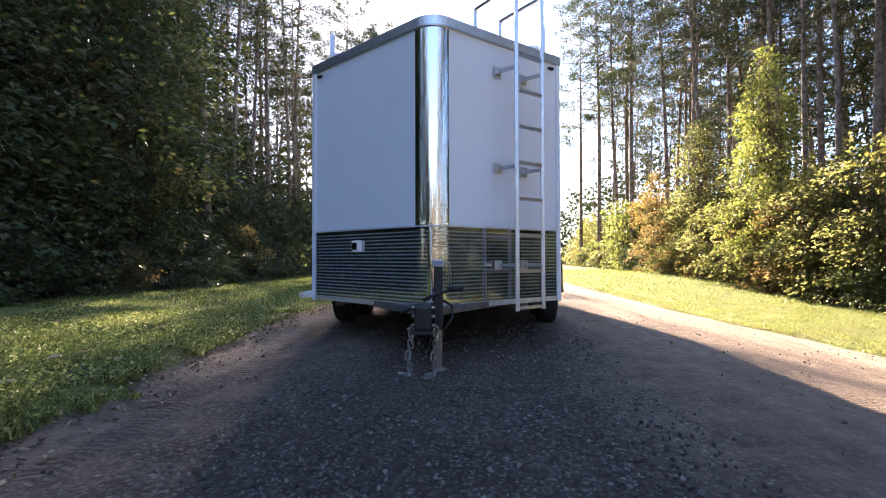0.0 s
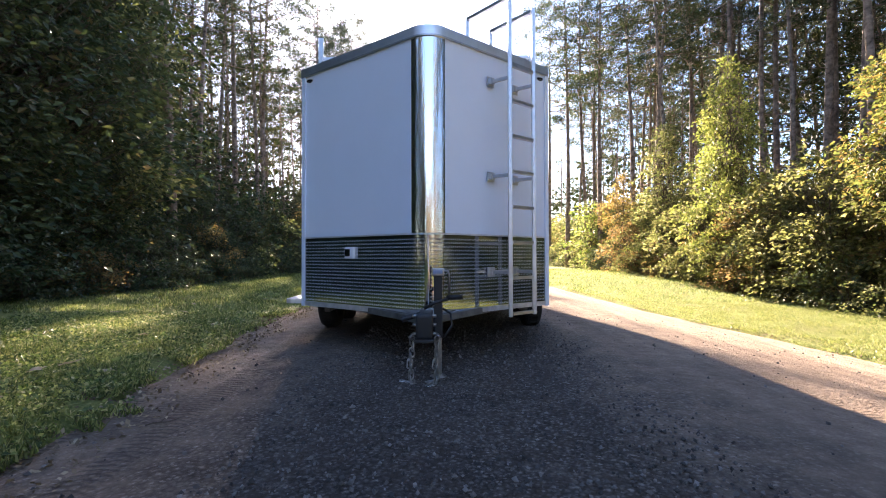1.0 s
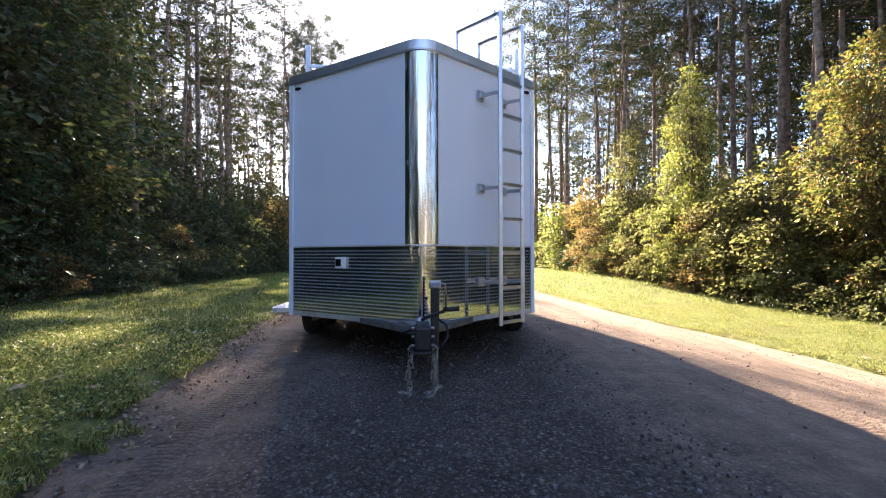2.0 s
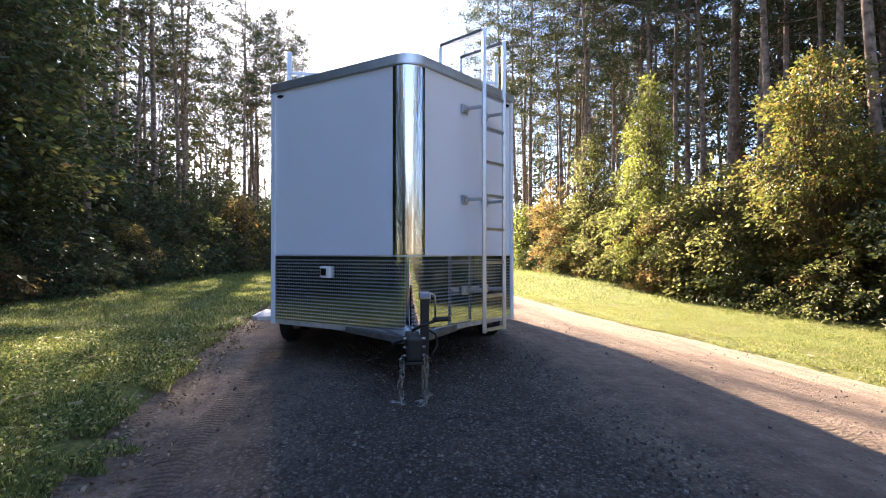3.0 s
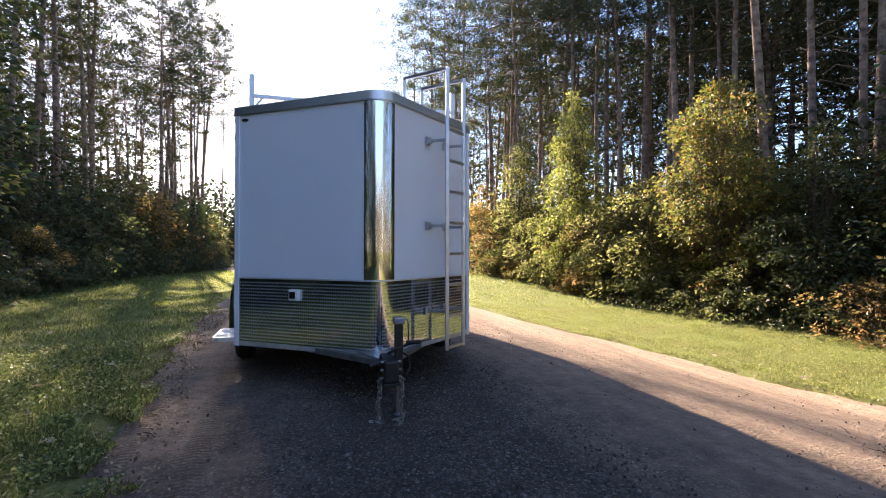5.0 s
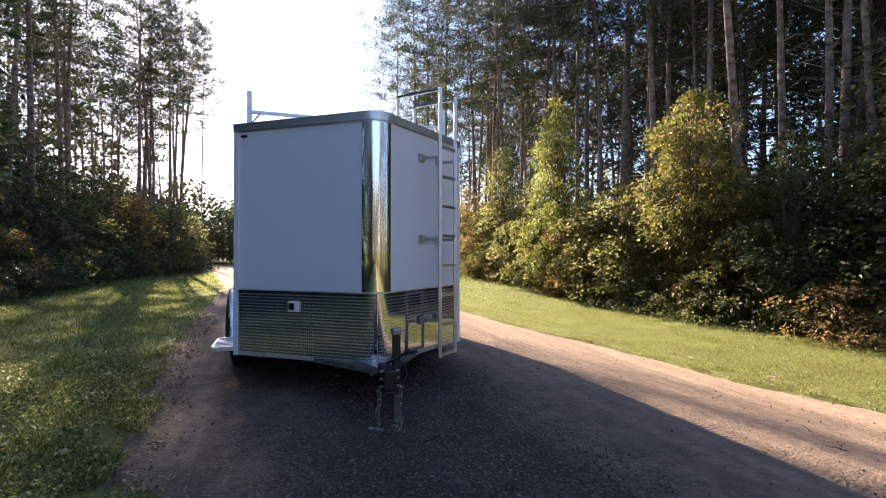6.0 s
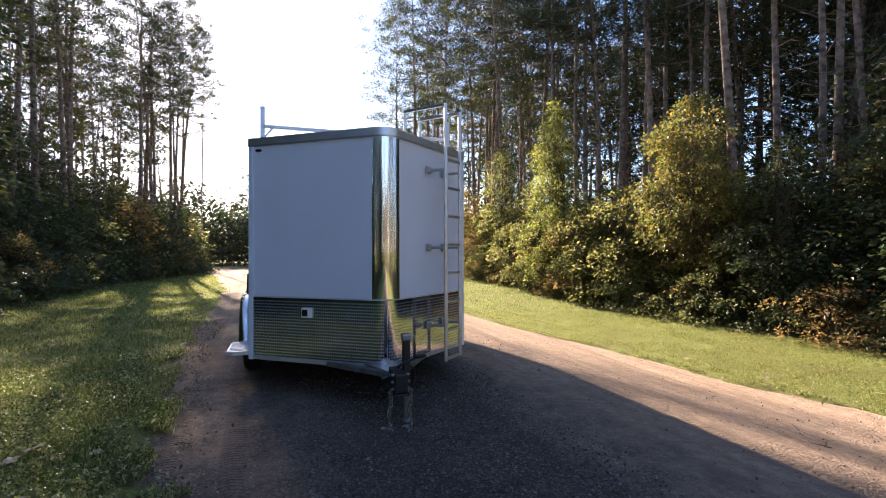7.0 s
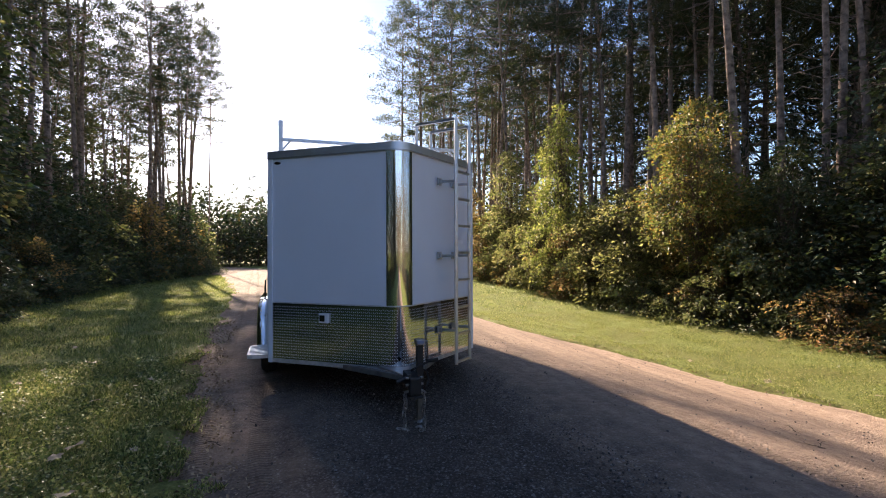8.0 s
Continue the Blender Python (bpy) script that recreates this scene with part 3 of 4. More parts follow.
def link_mesh():
    s = Soup()
    k, m = 16, 6
    v = []
    for i in range(k):
        a = i * math.tau / k
        c = Vector((0.017 * math.cos(a), 0, 0.017 * math.sin(a) + (0.016 if math.sin(a) > 0 else -0.016)))
        o = Vector((math.cos(a), 0, math.sin(a)))
        v += [c + 0.0062 * (o * math.cos(q * math.tau / m) + Vector((0, 1, 0)) * math.sin(q * math.tau / m)) for q in range(m)]
    s.add(v, [(i * m + q, i * m + (q + 1) % m, ((i + 1) % k) * m + (q + 1) % m, ((i + 1) % k) * m + q) for i in range(k) for q in range(m)])
    return s.mesh("link", ZINC, True)


ME_LINK = link_mesh()
for top, low, drift in (((CX - 0.085, 3.25, 0.27), (CX - 0.105, 3.22, -0.03), -1), ((CX + 0.085, 3.25, 0.27), (CX + 0.075, 3.19, -0.03), 1)):
    s = Soup()
    s.tube([(top[0], top[1], top[2] + 0.035), (top[0] + drift * 0.02, top[1] - 0.02, top[2] + 0.02), top], [0.011] * 3, 8)
    chain = tpart("safety_chain", s.mesh("chain_hook", ZINC, True), "zinc-plated safety chain hanging to the gravel")
    rng = random.Random(7 + drift)
    for i in range(13):
        t = i / 8
        if i < 8:
            p = Vector(top).lerp(Vector(low), t) + Vector((0.008 * math.sin(i * 1.3), 0.006 * math.cos(i), -0.012))
            turn = Euler((0.15 * math.sin(i), 0.2 * math.sin(i * 2.1), (math.pi / 2) * (i % 2) + 0.4)).to_matrix().to_4x4()
        else:
            p = Vector(low) + Vector((rng.uniform(-0.06, 0.04), rng.uniform(-0.05, 0.04), 0.012 + 0.006 * (i % 2)))
            turn = Euler((math.pi / 2 + rng.uniform(-0.4, 0.4), rng.uniform(-0.3, 0.3), rng.uniform(0, 3))).to_matrix().to_4x4()
        ob = tpart("link", ME_LINK, "", chain)
        ob.matrix_local = Matrix.Translation(p) @ turn

# ladder with roof hoops
A, B = Vector((0.290, 4.050, 0)), Vector((0.527, 4.256, 0))
INTO = Vector((-math.sin(HR), math.cos(HR), 0))
s = Soup()
for p in (A, B):
    top = 3.085 if p is A else 3.065
    square_bar(s, p + Vector((0, 0, 0.32)), p + Vector((0, 0, top)), 0.034, 0.034)
ladder = tpart("ladder", s.mesh("ladder", ALU), "aluminium roof access ladder with grab hoops")
for p in (A, B):
    top = 3.085 if p is A else 3.065
    s = Soup()
    q = p + INTO * 0.53
    square_bar(s, p + INTO * 0.018 + Vector((0, 0, top - 0.015)), q + Vector((0, 0, top - 0.015)), 0.03, 0.03)
    square_bar(s, q + Vector((0, 0, top - 0.032)), q + Vector((0, 0, ROOF_Z - 0.004)), 0.03, 0.03)
    s.box(q + Vector((0, 0, ROOF_Z)), (0.08, 0.08, 0.01), None, 0.002)
    tpart("grab_hoop", s.mesh("grab_hoop", ALU), "", ladder)
for i in range(8):
    s = Soup()
    z = 0.345 + 0.3055 * i
    square_bar(s, A + (B - A) * 0.06 + Vector((0, 0, z)), B - (B - A) * 0.06 + Vector((0, 0, z)), 0.034, 0.028)
    tpart("rung", s.mesh("rung", ALU), "", ladder)
for z in (0.70, 1.535, 2.374):
    for p in (A, B):
        s = Soup()
        q = p + INTO * 0.188 - (B - A).normalized() * 0.04
        square_bar(s, p + INTO * 0.018 + Vector((0, 0, z)), q + Vector((0, 0, z)), 0.022, 0.03)
        s.box(q + INTO * 0.004 + Vector((0, 0, z)), (0.085, 0.012, 0.085), Matrix.Rotation(HR, 4, "Z"), 0.003)
        s.box(q - INTO * 0.012 + Vector((0, 0, z)), (0.045, 0.03, 0.05), Matrix.Rotation(HR, 4, "Z"), 0.003)
        tpart("bracket", s.mesh("bracket", ALU), "", ladder)

# roof rack
RY = 4.95
s = Soup()
square_bar(s, (MID_X - 1.09, RY, 2.91), (MID_X + 1.09, RY, 2.91), 0.05, 0.035)
rack = tpart("roof_rack", s.mesh("roof_rack", ALU), "aluminium roof rack bar with upright ends")
for sgn in (-1, 1):
    s = Soup()
    square_bar(s, (MID_X + sgn * 1.10, RY, ROOF_Z - 0.004), (MID_X + sgn * 1.10, RY, 3.135), 0.05, 0.03)
    square_bar(s, (MID_X + sgn * 1.08, RY, 2.79), (MID_X + sgn * 0.99, RY, 2.90), 0.03, 0.02)
    s.box((MID_X + sgn * 1.10, RY, ROOF_Z), (0.1, 0.1, 0.012), None, 0.002)
    tpart("rack_upright", s.mesh("rack_upright", ALU), "", rack)

# ---- plants ----
def foliage(points, size, rng, droop=0.3, wide=0.55):
    """Folded four-cornered leaves at the points, each turned its own way."""
    p = np.asarray(points, float)
    n = len(p)
    a = rng.normal(size=(n, 3))
    a[:, 2] = a[:, 2] * 0.55 - droop
    a /= np.linalg.norm(a, axis=1)[:, None]
    up = rng.normal(size=(n, 3)) * 0.55 + [0, 0, 1.0]
    c = np.cross(a, up)
    c /= np.linalg.norm(c, axis=1)[:, None] + 1e-6
    k = np.cross(c, a)
    L = (size * rng.uniform(0.6, 1.25, n))[:, None]
    v = np.stack([p, p + a * L * 0.5 + c * L * wide * 0.5 + k * L * 0.08, p + a * L, p + a * L * 0.5 - c * L * wide * 0.5 + k * L * 0.08], 1).reshape(-1, 3)
    f = np.arange(4 * n).reshape(n, 4)
    return v, f


def unit(a):
    return a / (np.linalg.norm(a, axis=1)[:, None] + 1e-9)


def sprays(centres, ways, reach, per, size, rng, wide=0.6):
    """Flat, drooping sprays of leaves round the twig ends: the leaves of a spray lie one above another like tiles."""
    c, w = np.asarray(centres, float), unit(np.asarray(ways, float))
    n = unit(np.array([0, 0, 1.0]) + 0.55 * w + rng.normal(size=c.shape) * 0.28)
    c, w, n = (np.repeat(q, per, 0) for q in (c, w, n))
    m = len(c)
    side = unit(np.cross(n, w))
    ahead = np.cross(side, n)
    r, a = reach * np.sqrt(rng.uniform(0, 1, m)) * rng.uniform(0.6, 1.15, m), rng.uniform(0, math.tau, m)
    p = c + ahead * (r * np.cos(a))[:, None] + side * (r * 0.85 * np.sin(a))[:, None] + n * (rng.normal(size=m) * reach * 0.16)[:, None]
    p[:, 2] -= 0.25 * r * r / reach
    p[:, 2] = np.maximum(p[:, 2], 0.03)
    d = unit(ahead * np.cos(a)[:, None] + side * np.sin(a)[:, None] + 0.7 * w + rng.normal(size=(m, 3)) * 0.4 - [0, 0, 0.35])
    k = unit(n + rng.normal(size=(m, 3)) * 0.75)
    t = unit(np.cross(d, k))
    k = np.cross(t, d)
    L = (size * rng.uniform(0.6, 1.25, m))[:, None]
    v = np.stack([p, p + d * L * 0.45 + t * L * wide * 0.5 + k * L * 0.1, p + d * L - k * L * 0.06, p + d * L * 0.45 - t * L * wide * 0.5 + k * L * 0.1], 1).reshape(-1, 3)
    return v, np.arange(4 * m).reshape(m, 4)


def leaf_mesh(name, v, f, mat):
    me = bpy.data.meshes.new(name)
    me.from_pydata(v.tolist(), [], f.tolist())
    me.materials.append(mat)
    me.update()
    return me


def pine(seed, height, bare, radius, clumps=5, count=44, reach=2.9, limb_gap=0.36, fork=0.0):
    """A tall forest pine: bare bole with dead stubs, and limbs that end in clumped pads of needles. Returns wood and crown meshes."""
    rng = np.random.default_rng(seed)
    wood = Soup()
    bend = rng.normal(size=(2, 2)) * 0.3

    def axis(h):
        t = h / height
        return Vector((bend[0, 0] * t * t * 2 + bend[1, 0] * math.sin(t * 5) * 0.35, bend[0, 1] * t * t * 2 + bend[1, 1] * math.sin(t * 4) * 0.35, h))

    hs = np.linspace(-0.3, height, 13)
    wood.tube([axis(h) for h in hs], [max(0.012, radius * (1.25 if i == 0 else 1) * (1 - 0.86 * (max(h, 0) / height) ** 1.1)) for i, h in enumerate(hs)], 9)
    if fork:                            # a second stem that leaves the bole low down
        fs = np.linspace(height * 0.2, height * 0.8, 7)
        wood.tube([axis(h) + Vector((fork * ((h / height - 0.2) / 0.6) ** 0.8 * 1.6, 0.3 * (h / height), 0)) for h in fs], np.linspace(radius * 0.75, radius * 0.2, 7), 8)
    for i in range(13):                 # dead stubs under the crown
        h, a = rng.uniform(bare * 0.3, bare), rng.uniform(0, math.tau)
        L = rng.uniform(0.3, 1.7)
        o = axis(h)
        wood.tube([o, o + Vector((math.cos(a) * L * 0.6, math.sin(a) * L * 0.6, L * rng.uniform(-0.1, 0.2))), o + Vector((math.cos(a) * L, math.sin(a) * L, L * rng.uniform(-0.3, 0.25)))], [0.018, 0.013, 0.005], 4)
    pads, ways, sizes = [], [], []
    limbs = int((height - bare) / limb_gap)
    for i in range(limbs):
        t = (i + rng.uniform(0, 1)) / limbs
        o = axis(bare + (height - bare) * t)
        a = i * 2.4 + rng.uniform(-0.6, 0.6)
        L = (0.5 + reach * math.sin(min(1.0, (1 - t) * 1.3 + 0.1) * math.pi / 2) * (0.4 + 0.6 * min(1.0, t * 2.5))) * rng.uniform(0.5, 1.2)
        lift = -0.05 + 0.6 * t + rng.uniform(-0.15, 0.2)
        d = Vector((math.cos(a), math.sin(a), 0))
        mid = o + d * L * 0.5 + Vector((0, 0, L * lift * 0.35))
        tip = o + d * L + Vector((0, 0, L * lift + 0.1))
        wood.tube([o, mid, tip], [0.024 + 0.010 * L, 0.016 + 0.005 * L, 0.006], 3, False)
        if t < 0.12 and rng.random() < 0.45:
            continue                    # dead lower limb
        for j in range(clumps):
            s = 1.05 - 0.62 * j / clumps * rng.uniform(0.7, 1.3)
            base = mid.lerp(tip, s * 2 - 1) if s > 0.5 else o.lerp(mid, s * 2)
            side = d.cross(Vector((0, 0, 1))) * rng.normal() * 0.26 * L
            pads.append(base + side + Vector((0, 0, rng.uniform(0.0, 0.22))))
            ways.append(d * 0.6 + Vector((0, 0, 0.6)))
            sizes.append(rng.uniform(0.24, 0.5) * (0.7 + 0.12 * L))
    p, w, r = np.repeat(np.array(pads), count, 0), np.repeat(np.array(ways), count, 0), np.repeat(np.array(sizes), count)
    n = len(p)
    off = rng.normal(size=(n, 3)) * [0.62, 0.62, 0.34] * r[:, None]
    p = p + off
    d = unit(w * 0.6 + off / r[:, None] * 0.7 + rng.normal(size=(n, 3)) * 0.5)
    s = unit(np.cross(d, rng.normal(size=(n, 3))))
    few = count < 40
    L = ((0.34 if few else 0.23) * rng.uniform(0.7, 1.25, n))[:, None]
    wide = 0.075 if few else 0.044
    v = np.stack([p - s * wide * 0.5, p + s * wide * 0.5, p + d * L], 1).reshape(-1, 3)
    return wood.mesh("trunk", BARK, True), leaf_mesh("crown", v, np.arange(3 * n).reshape(n, 3), NEEDLE)


def broadleaf(seed, height, outline, count, per, size, reach, stems=4, trunk=0.04, wide=0.6):
    """A leafy plant. outline: (height share, radius in metres) pairs from the ground up. Twigs end in leaf sprays that
    mass into uneven lobes with gaps between. Returns wood mesh and leaf arrays."""
    rng = np.random.default_rng(seed)
    wood = Soup()
    hs, rs = [q[0] for q in outline], [q[1] for q in outline]
    axes = []
    for i in range(stems):
        a = i * 2.4 + rng.uniform(-0.5, 0.5)
        lean = 0.0 if i == 0 else rng.uniform(0.3, 0.7) * max(rs)
        top = height * (0.97 if i == 0 else rng.uniform(0.6, 0.9))
        pts = [Vector((0.04 * math.cos(a), 0.04 * math.sin(a), -0.12))]
        for k in range(1, 5):
            s = k / 4
            pts.append(Vector((math.cos(a) * lean * s ** 1.4 + rng.normal() * 0.03 * height * 0.2, math.sin(a) * lean * s ** 1.4 + rng.normal() * 0.03 * height * 0.2, top * s)))
        wood.tube(pts, [trunk * (1 - 0.85 * k / 4) * (1.0 if i == 0 else 0.7) for k in range(5)], 5, False)
        axes.append(pts)
    centres, ways = [], []
    seedz = seed * 1.7
    while len(centres) < count:
        t = rng.uniform(hs[0], 1.0)
        a = rng.uniform(0, math.tau)
        lobe = 0.74 + 0.85 * noise.noise((math.cos(a) * 1.3, math.sin(a) * 1.3, t * 4 + seedz))
        gap = noise.noise((math.cos(a) * 2.6, math.sin(a) * 2.6, t * 9 - seedz))
        if gap < -0.12:
            continue
        edge_r = float(np.interp(t, hs, rs)) * lobe * 1.3
        if rng.uniform(0, 1) > (edge_r + 0.15) / (max(rs) + 0.15):
            continue
        r = edge_r * math.sqrt(rng.uniform(0.12, 1.0))
        c = Vector((math.cos(a) * r, math.sin(a) * r, t * height))
        centres.append(c)
        ways.append(Vector((math.cos(a), math.sin(a), 0.15 + 0.5 * t)))
        pts = axes[len(centres) % stems]
        g = max(0.02, min(0.98, t - 0.3 * r / height - 0.08)) * 4
        k = min(3, int(g))
        wood.tube([pts[k].lerp(pts[k + 1], g - k), c], [trunk * 0.2, 0.004], 3, False)
    v, f = sprays(centres, ways, reach, per, size, rng, wide)
    return wood.mesh("stem", TWIG, True), v, f


def thing(name, label, category, group, woodm, leafm, names=("trunk", "crown")):
    ob = tagged(empty(name), label, category, group)
    part(names[0], woodm, ob)
    part(names[1], leafm, ob)
    return ob


mass = []                               # undergrowth behind the first rows, joined in one object


def planted(proto, used, x, y, turn, size, tall=None, lean=0.0):
    """The first call places the prototype itself, the later ones a copy."""
    if proto in FAR and (y > 24 or y < 0 or x < -12.6 or x > 13.2):
        proto = FAR[proto]
        if y > 50 or y < -1 or x < -15.5 or x > 15.5:
            mass.append((proto, Matrix.Translation((x, y, ground_z(x, y) - 0.05)) @ Matrix.Rotation(turn, 4, "Z") @ Matrix.Scale(size, 4)))
            return None
    m = Matrix.Translation((x, y, ground_z(x, y) - 0.05)) @ Matrix.Rotation(lean, 4, "Y") @ Matrix.Rotation(turn, 4, "Z") @ Matrix.Rotation(0.035 * math.sin(turn * 7.3), 4, "X")
    sc = (size, size, tall or size)
    if proto not in used:
        used.add(proto)
        ob = proto
        ob.matrix_basis = m
    else:
        ob = copy_thing(proto, m)
    ob.scale = sc
    return ob


used = set()
PINES = [thing("pine_tree", "tall pine with a bare grey-brown trunk and high ragged crown", "tree", "pines of the wood", *pine(s, h, b, r))
         for s, h, b, r in ((1, 23.0, 12.5, 0.17), (2, 21.0, 11.0, 0.14), (3, 25.0, 14.5, 0.20), (4, 20.0, 10.0, 0.12), (5, 22.0, 12.0, 0.15))]
CROWN = dict(zip(PINES, ((12.5, 23), (11, 21), (14.5, 25), (10, 20), (12, 22))))      # from where to where the crown reaches
FARPINES = [thing("pine_tree", "slender pine deep in the wood with a thin crown", "tree", "pines of the wood", *pine(s, h, b, r, 4, 20, 2.7, 0.5))
            for s, h, b, r in ((11, 21.0, 10.0, 0.13), (12, 19.0, 8.0, 0.11), (13, 23.0, 12.0, 0.15))]
CROWN.update(zip(FARPINES, ((10, 21), (8, 19), (12, 23))))
FORKED = thing("pine_tree", "forked pine with a broad flat crown at the wood's corner", "tree", "pines of the wood", *pine(6, 22.0, 14.0, 0.19, 5, 60, 2.2, 0.26, -0.9))
CROWN[FORKED] = (14, 22)
BROAD = thing("pine_tree", "pine with wide ragged limbs reaching over the lane", "tree", "pines of the wood", *pine(7, 23.0, 10.5, 0.17, 6, 56, 3.9, 0.33))

SPRUCES = [thing("spruce_tree", "dark dense conifer among the pines", "tree", "dark conifers", *pine(s, 17.0, 1.2, 0.15, 4, 22, 2.6, 0.3)) for s in (15, 16)]
FAR = {}                                # plants far off are of the same shape with fewer, larger leaves


def leafy_kinds(seed, height, outline, count, per, size, reach, mats, label, **kw):
    out = []
    near = broadleaf(seed, height, outline, count, per, size, reach, **kw)
    far = broadleaf(seed, height, outline, count // 2, per // 2, size * 1.7, reach * 1.3, **kw)
    for word, mat in mats:
        for w, v, f in (near, far):
            ob = thing("shrub", f"{word} {label}", "shrub", "undergrowth at the wood's edge", w, leaf_mesh("foliage", v, f, mat), ("stem", "foliage"))
            if w is near[0]:
                out.append(ob)
            else:
                FAR[out[-1]] = ob
    return out


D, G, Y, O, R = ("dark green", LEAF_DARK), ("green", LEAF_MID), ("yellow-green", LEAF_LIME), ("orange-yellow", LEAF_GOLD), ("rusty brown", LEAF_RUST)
LOW = leafy_kinds(21, 1.5, ((0.05, 1.0), (0.4, 1.2), (0.8, 0.8), (1.0, 0.2)), 80, 24, 0.1, 0.28, (D, G, Y, O, R), "leafy bush on the grass edge", stems=7, trunk=0.02)
MIDS = leafy_kinds(22, 3.0, ((0.03, 1.2), (0.3, 1.5), (0.65, 1.25), (1.0, 0.25)), 130, 26, 0.115, 0.36, (D, G, Y, O, R), "broadleaf shrub under the pines", stems=7, trunk=0.03)
MIDS2 = leafy_kinds(23, 3.8, ((0.04, 0.9), (0.35, 1.4), (0.7, 1.3), (1.0, 0.3)), 150, 26, 0.12, 0.38, (D, G, Y, O, R), "broadleaf shrub under the pines", stems=6, trunk=0.035)
SAPS = leafy_kinds(24, 5.4, ((0.03, 0.9), (0.3, 1.35), (0.6, 1.0), (0.85, 0.55), (1.0, 0.12)), 210, 28, 0.125, 0.4, (D, G, Y, O), "young broadleaf tree at the verge", stems=3, trunk=0.045)
TALL = leafy_kinds(25, 9.0, ((0.08, 1.6), (0.3, 2.5), (0.65, 2.3), (0.9, 1.2), (1.0, 0.4)), 320, 38, 0.135, 0.6, (D, G), "tall broadleaf tree among pines", stems=5, trunk=0.09)


def single(name, label, mat, *args, **kw):
    w, v, f = broadleaf(*args, **kw)
    return thing(name, label, "tree", "", w, leaf_mesh("crown", v, f, mat))


MAPLE = single("maple_tree", "small maple turning orange-yellow at the wood's edge", LEAF_MAPLE, 36, 6.5, ((0.25, 1.2), (0.45, 1.8), (0.7, 1.75), (0.88, 1.25), (1.0, 0.4)), 340, 40, 0.118, 0.44, stems=5, trunk=0.06)
SLIM = single("birch_sapling", "slender yellow-green young tree with leaves down to the grass", LEAF_LIME, 27, 7.8, ((0.03, 1.2), (0.3, 1.45), (0.55, 1.25), (0.8, 0.75), (1.0, 0.12)), 320, 34, 0.12, 0.42, stems=3, trunk=0.055)
GREENISH = single("young_tree", "young green broadleaf tree beside the orange shrub", LEAF_MID, 28, 7.0, ((0.03, 1.1), (0.4, 1.35), (0.7, 1.0), (1.0, 0.15)), 250, 30, 0.125, 0.42, stems=3, trunk=0.05)
ORANGE = single("young_tree", "small tree with orange autumn leaves under the pines", LEAF_GOLD, 29, 5.2, ((0.25, 0.8), (0.55, 1.1), (0.8, 0.9), (1.0, 0.2)), 140, 30, 0.12, 0.38, stems=3, trunk=0.04)

rng = random.Random(5)


def edge(points, y):
    return float(np.interp(y, [p[1] for p in points], [p[0] for p in points]))


LEFT_EDGE = [(-7.4, -45), (-7.6, -5), (-8.6, 8), (-10.2, 19), (-10.4, 26), (-9.4, 34), (-8.0, 42), (-8.2, 50), (-11, 60), (-16, 90)]
RIGHT_EDGE = [(11.2, -45), (11.0, -5), (10.6, 6), (10.2, 10), (9.9, 14), (9.3, 19), (8.7, 25), (8.4, 34), (8.4, 44), (8.8, 54), (9, 90)]

# pines that stand out, on the sunny side and then on the shaded side: kind, x, y, size, lean
for k, x, y, s, lean in ((1, 8.9, 31.5, 1.0, 0.01), (0, 10.7, 36, 0.95, 0.0), (4, 10.4, 28, 0.95, 0.0), (1, 13.0, 33, 1.0, 0.02), (0, 10.9, 26.2, 0.9, 0.0), (3, 10.9, 23.4, 1.0, -0.11), (1, 13.0, 27, 1.0, 0.0),
                         (4, 15.9, 30, 1.05, 0.0), (0, 12.4, 22, 0.95, 0.0), (1, 15.8, 26, 1.0, 0.01), (4, 13.6, 21.2, 0.95, 0.0), (3, 12.7, 18.6, 1.0, 0.0), (2, 14.4, 18.9, 0.95, 0.0), (1, 14.4, 17.2, 1.0, 0.02), (0, 13.4, 15.6, 1.0, 0.0),
                         (1, 14.6, 15.8, 1.0, 0.0), (4, 14.3, 13.8, 1.0, 0.0), (0, 12.1, 10.4, 0.92, -0.09), (1, 13.2, 10.0, 1.0, 0.0), (3, 13.3, 9.0, 1.05, 0.01), (4, 14.0, 8.9, 1.0, 0.0), (3, 13.6, 7.8, 1.0, 0.0), (1, 12.8, 6.6, 1.0, 0.0),
                         (2, -11.3, 19.0, 1.05, -0.03), (0, -13.0, 24.0, 1.0, 0.0), (1, -13.4, 26.5, 1.05, 0.02), (2, -13.0, 28.5, 1.0, 0.0), (4, -12.8, 31.5, 1.1, -0.02), (0, -13.4, 34.0, 1.1, 0.0), (1, -10.4, 36.5, 1.08, 0.0),
                         (0, -10.7, 41.0, 1.0, -0.02), (3, -9.9, 43.4, 1.1, 0.02), (1, -11.5, 44.5, 1.05, 0.0), (2, -10.6, 46.2, 0.92, 0.0), (4, -12.4, 48.0, 1.05, 0.0), (0, -10.9, 50.4, 0.98, 0.02)):
    planted(PINES[k], used, x, y, k * 1.7 + x, s, None, lean)
planted(FORKED, used, -9.9, 48.6, 0.3, 1.02)
planted(PINES[1], used, -9.9, 58.5, 0.3, 0.75, 1.25)
for x, y, s in ((8.0, 34.0, 1.0), (8.8, 29.0, 0.9), (8.2, 41.0, 0.95)):
    planted(BROAD, used, x, y, x * y, s)


GLADES = ((-5.1, 20.7), (-4.3, 4.3))   # spots that the low sun reaches


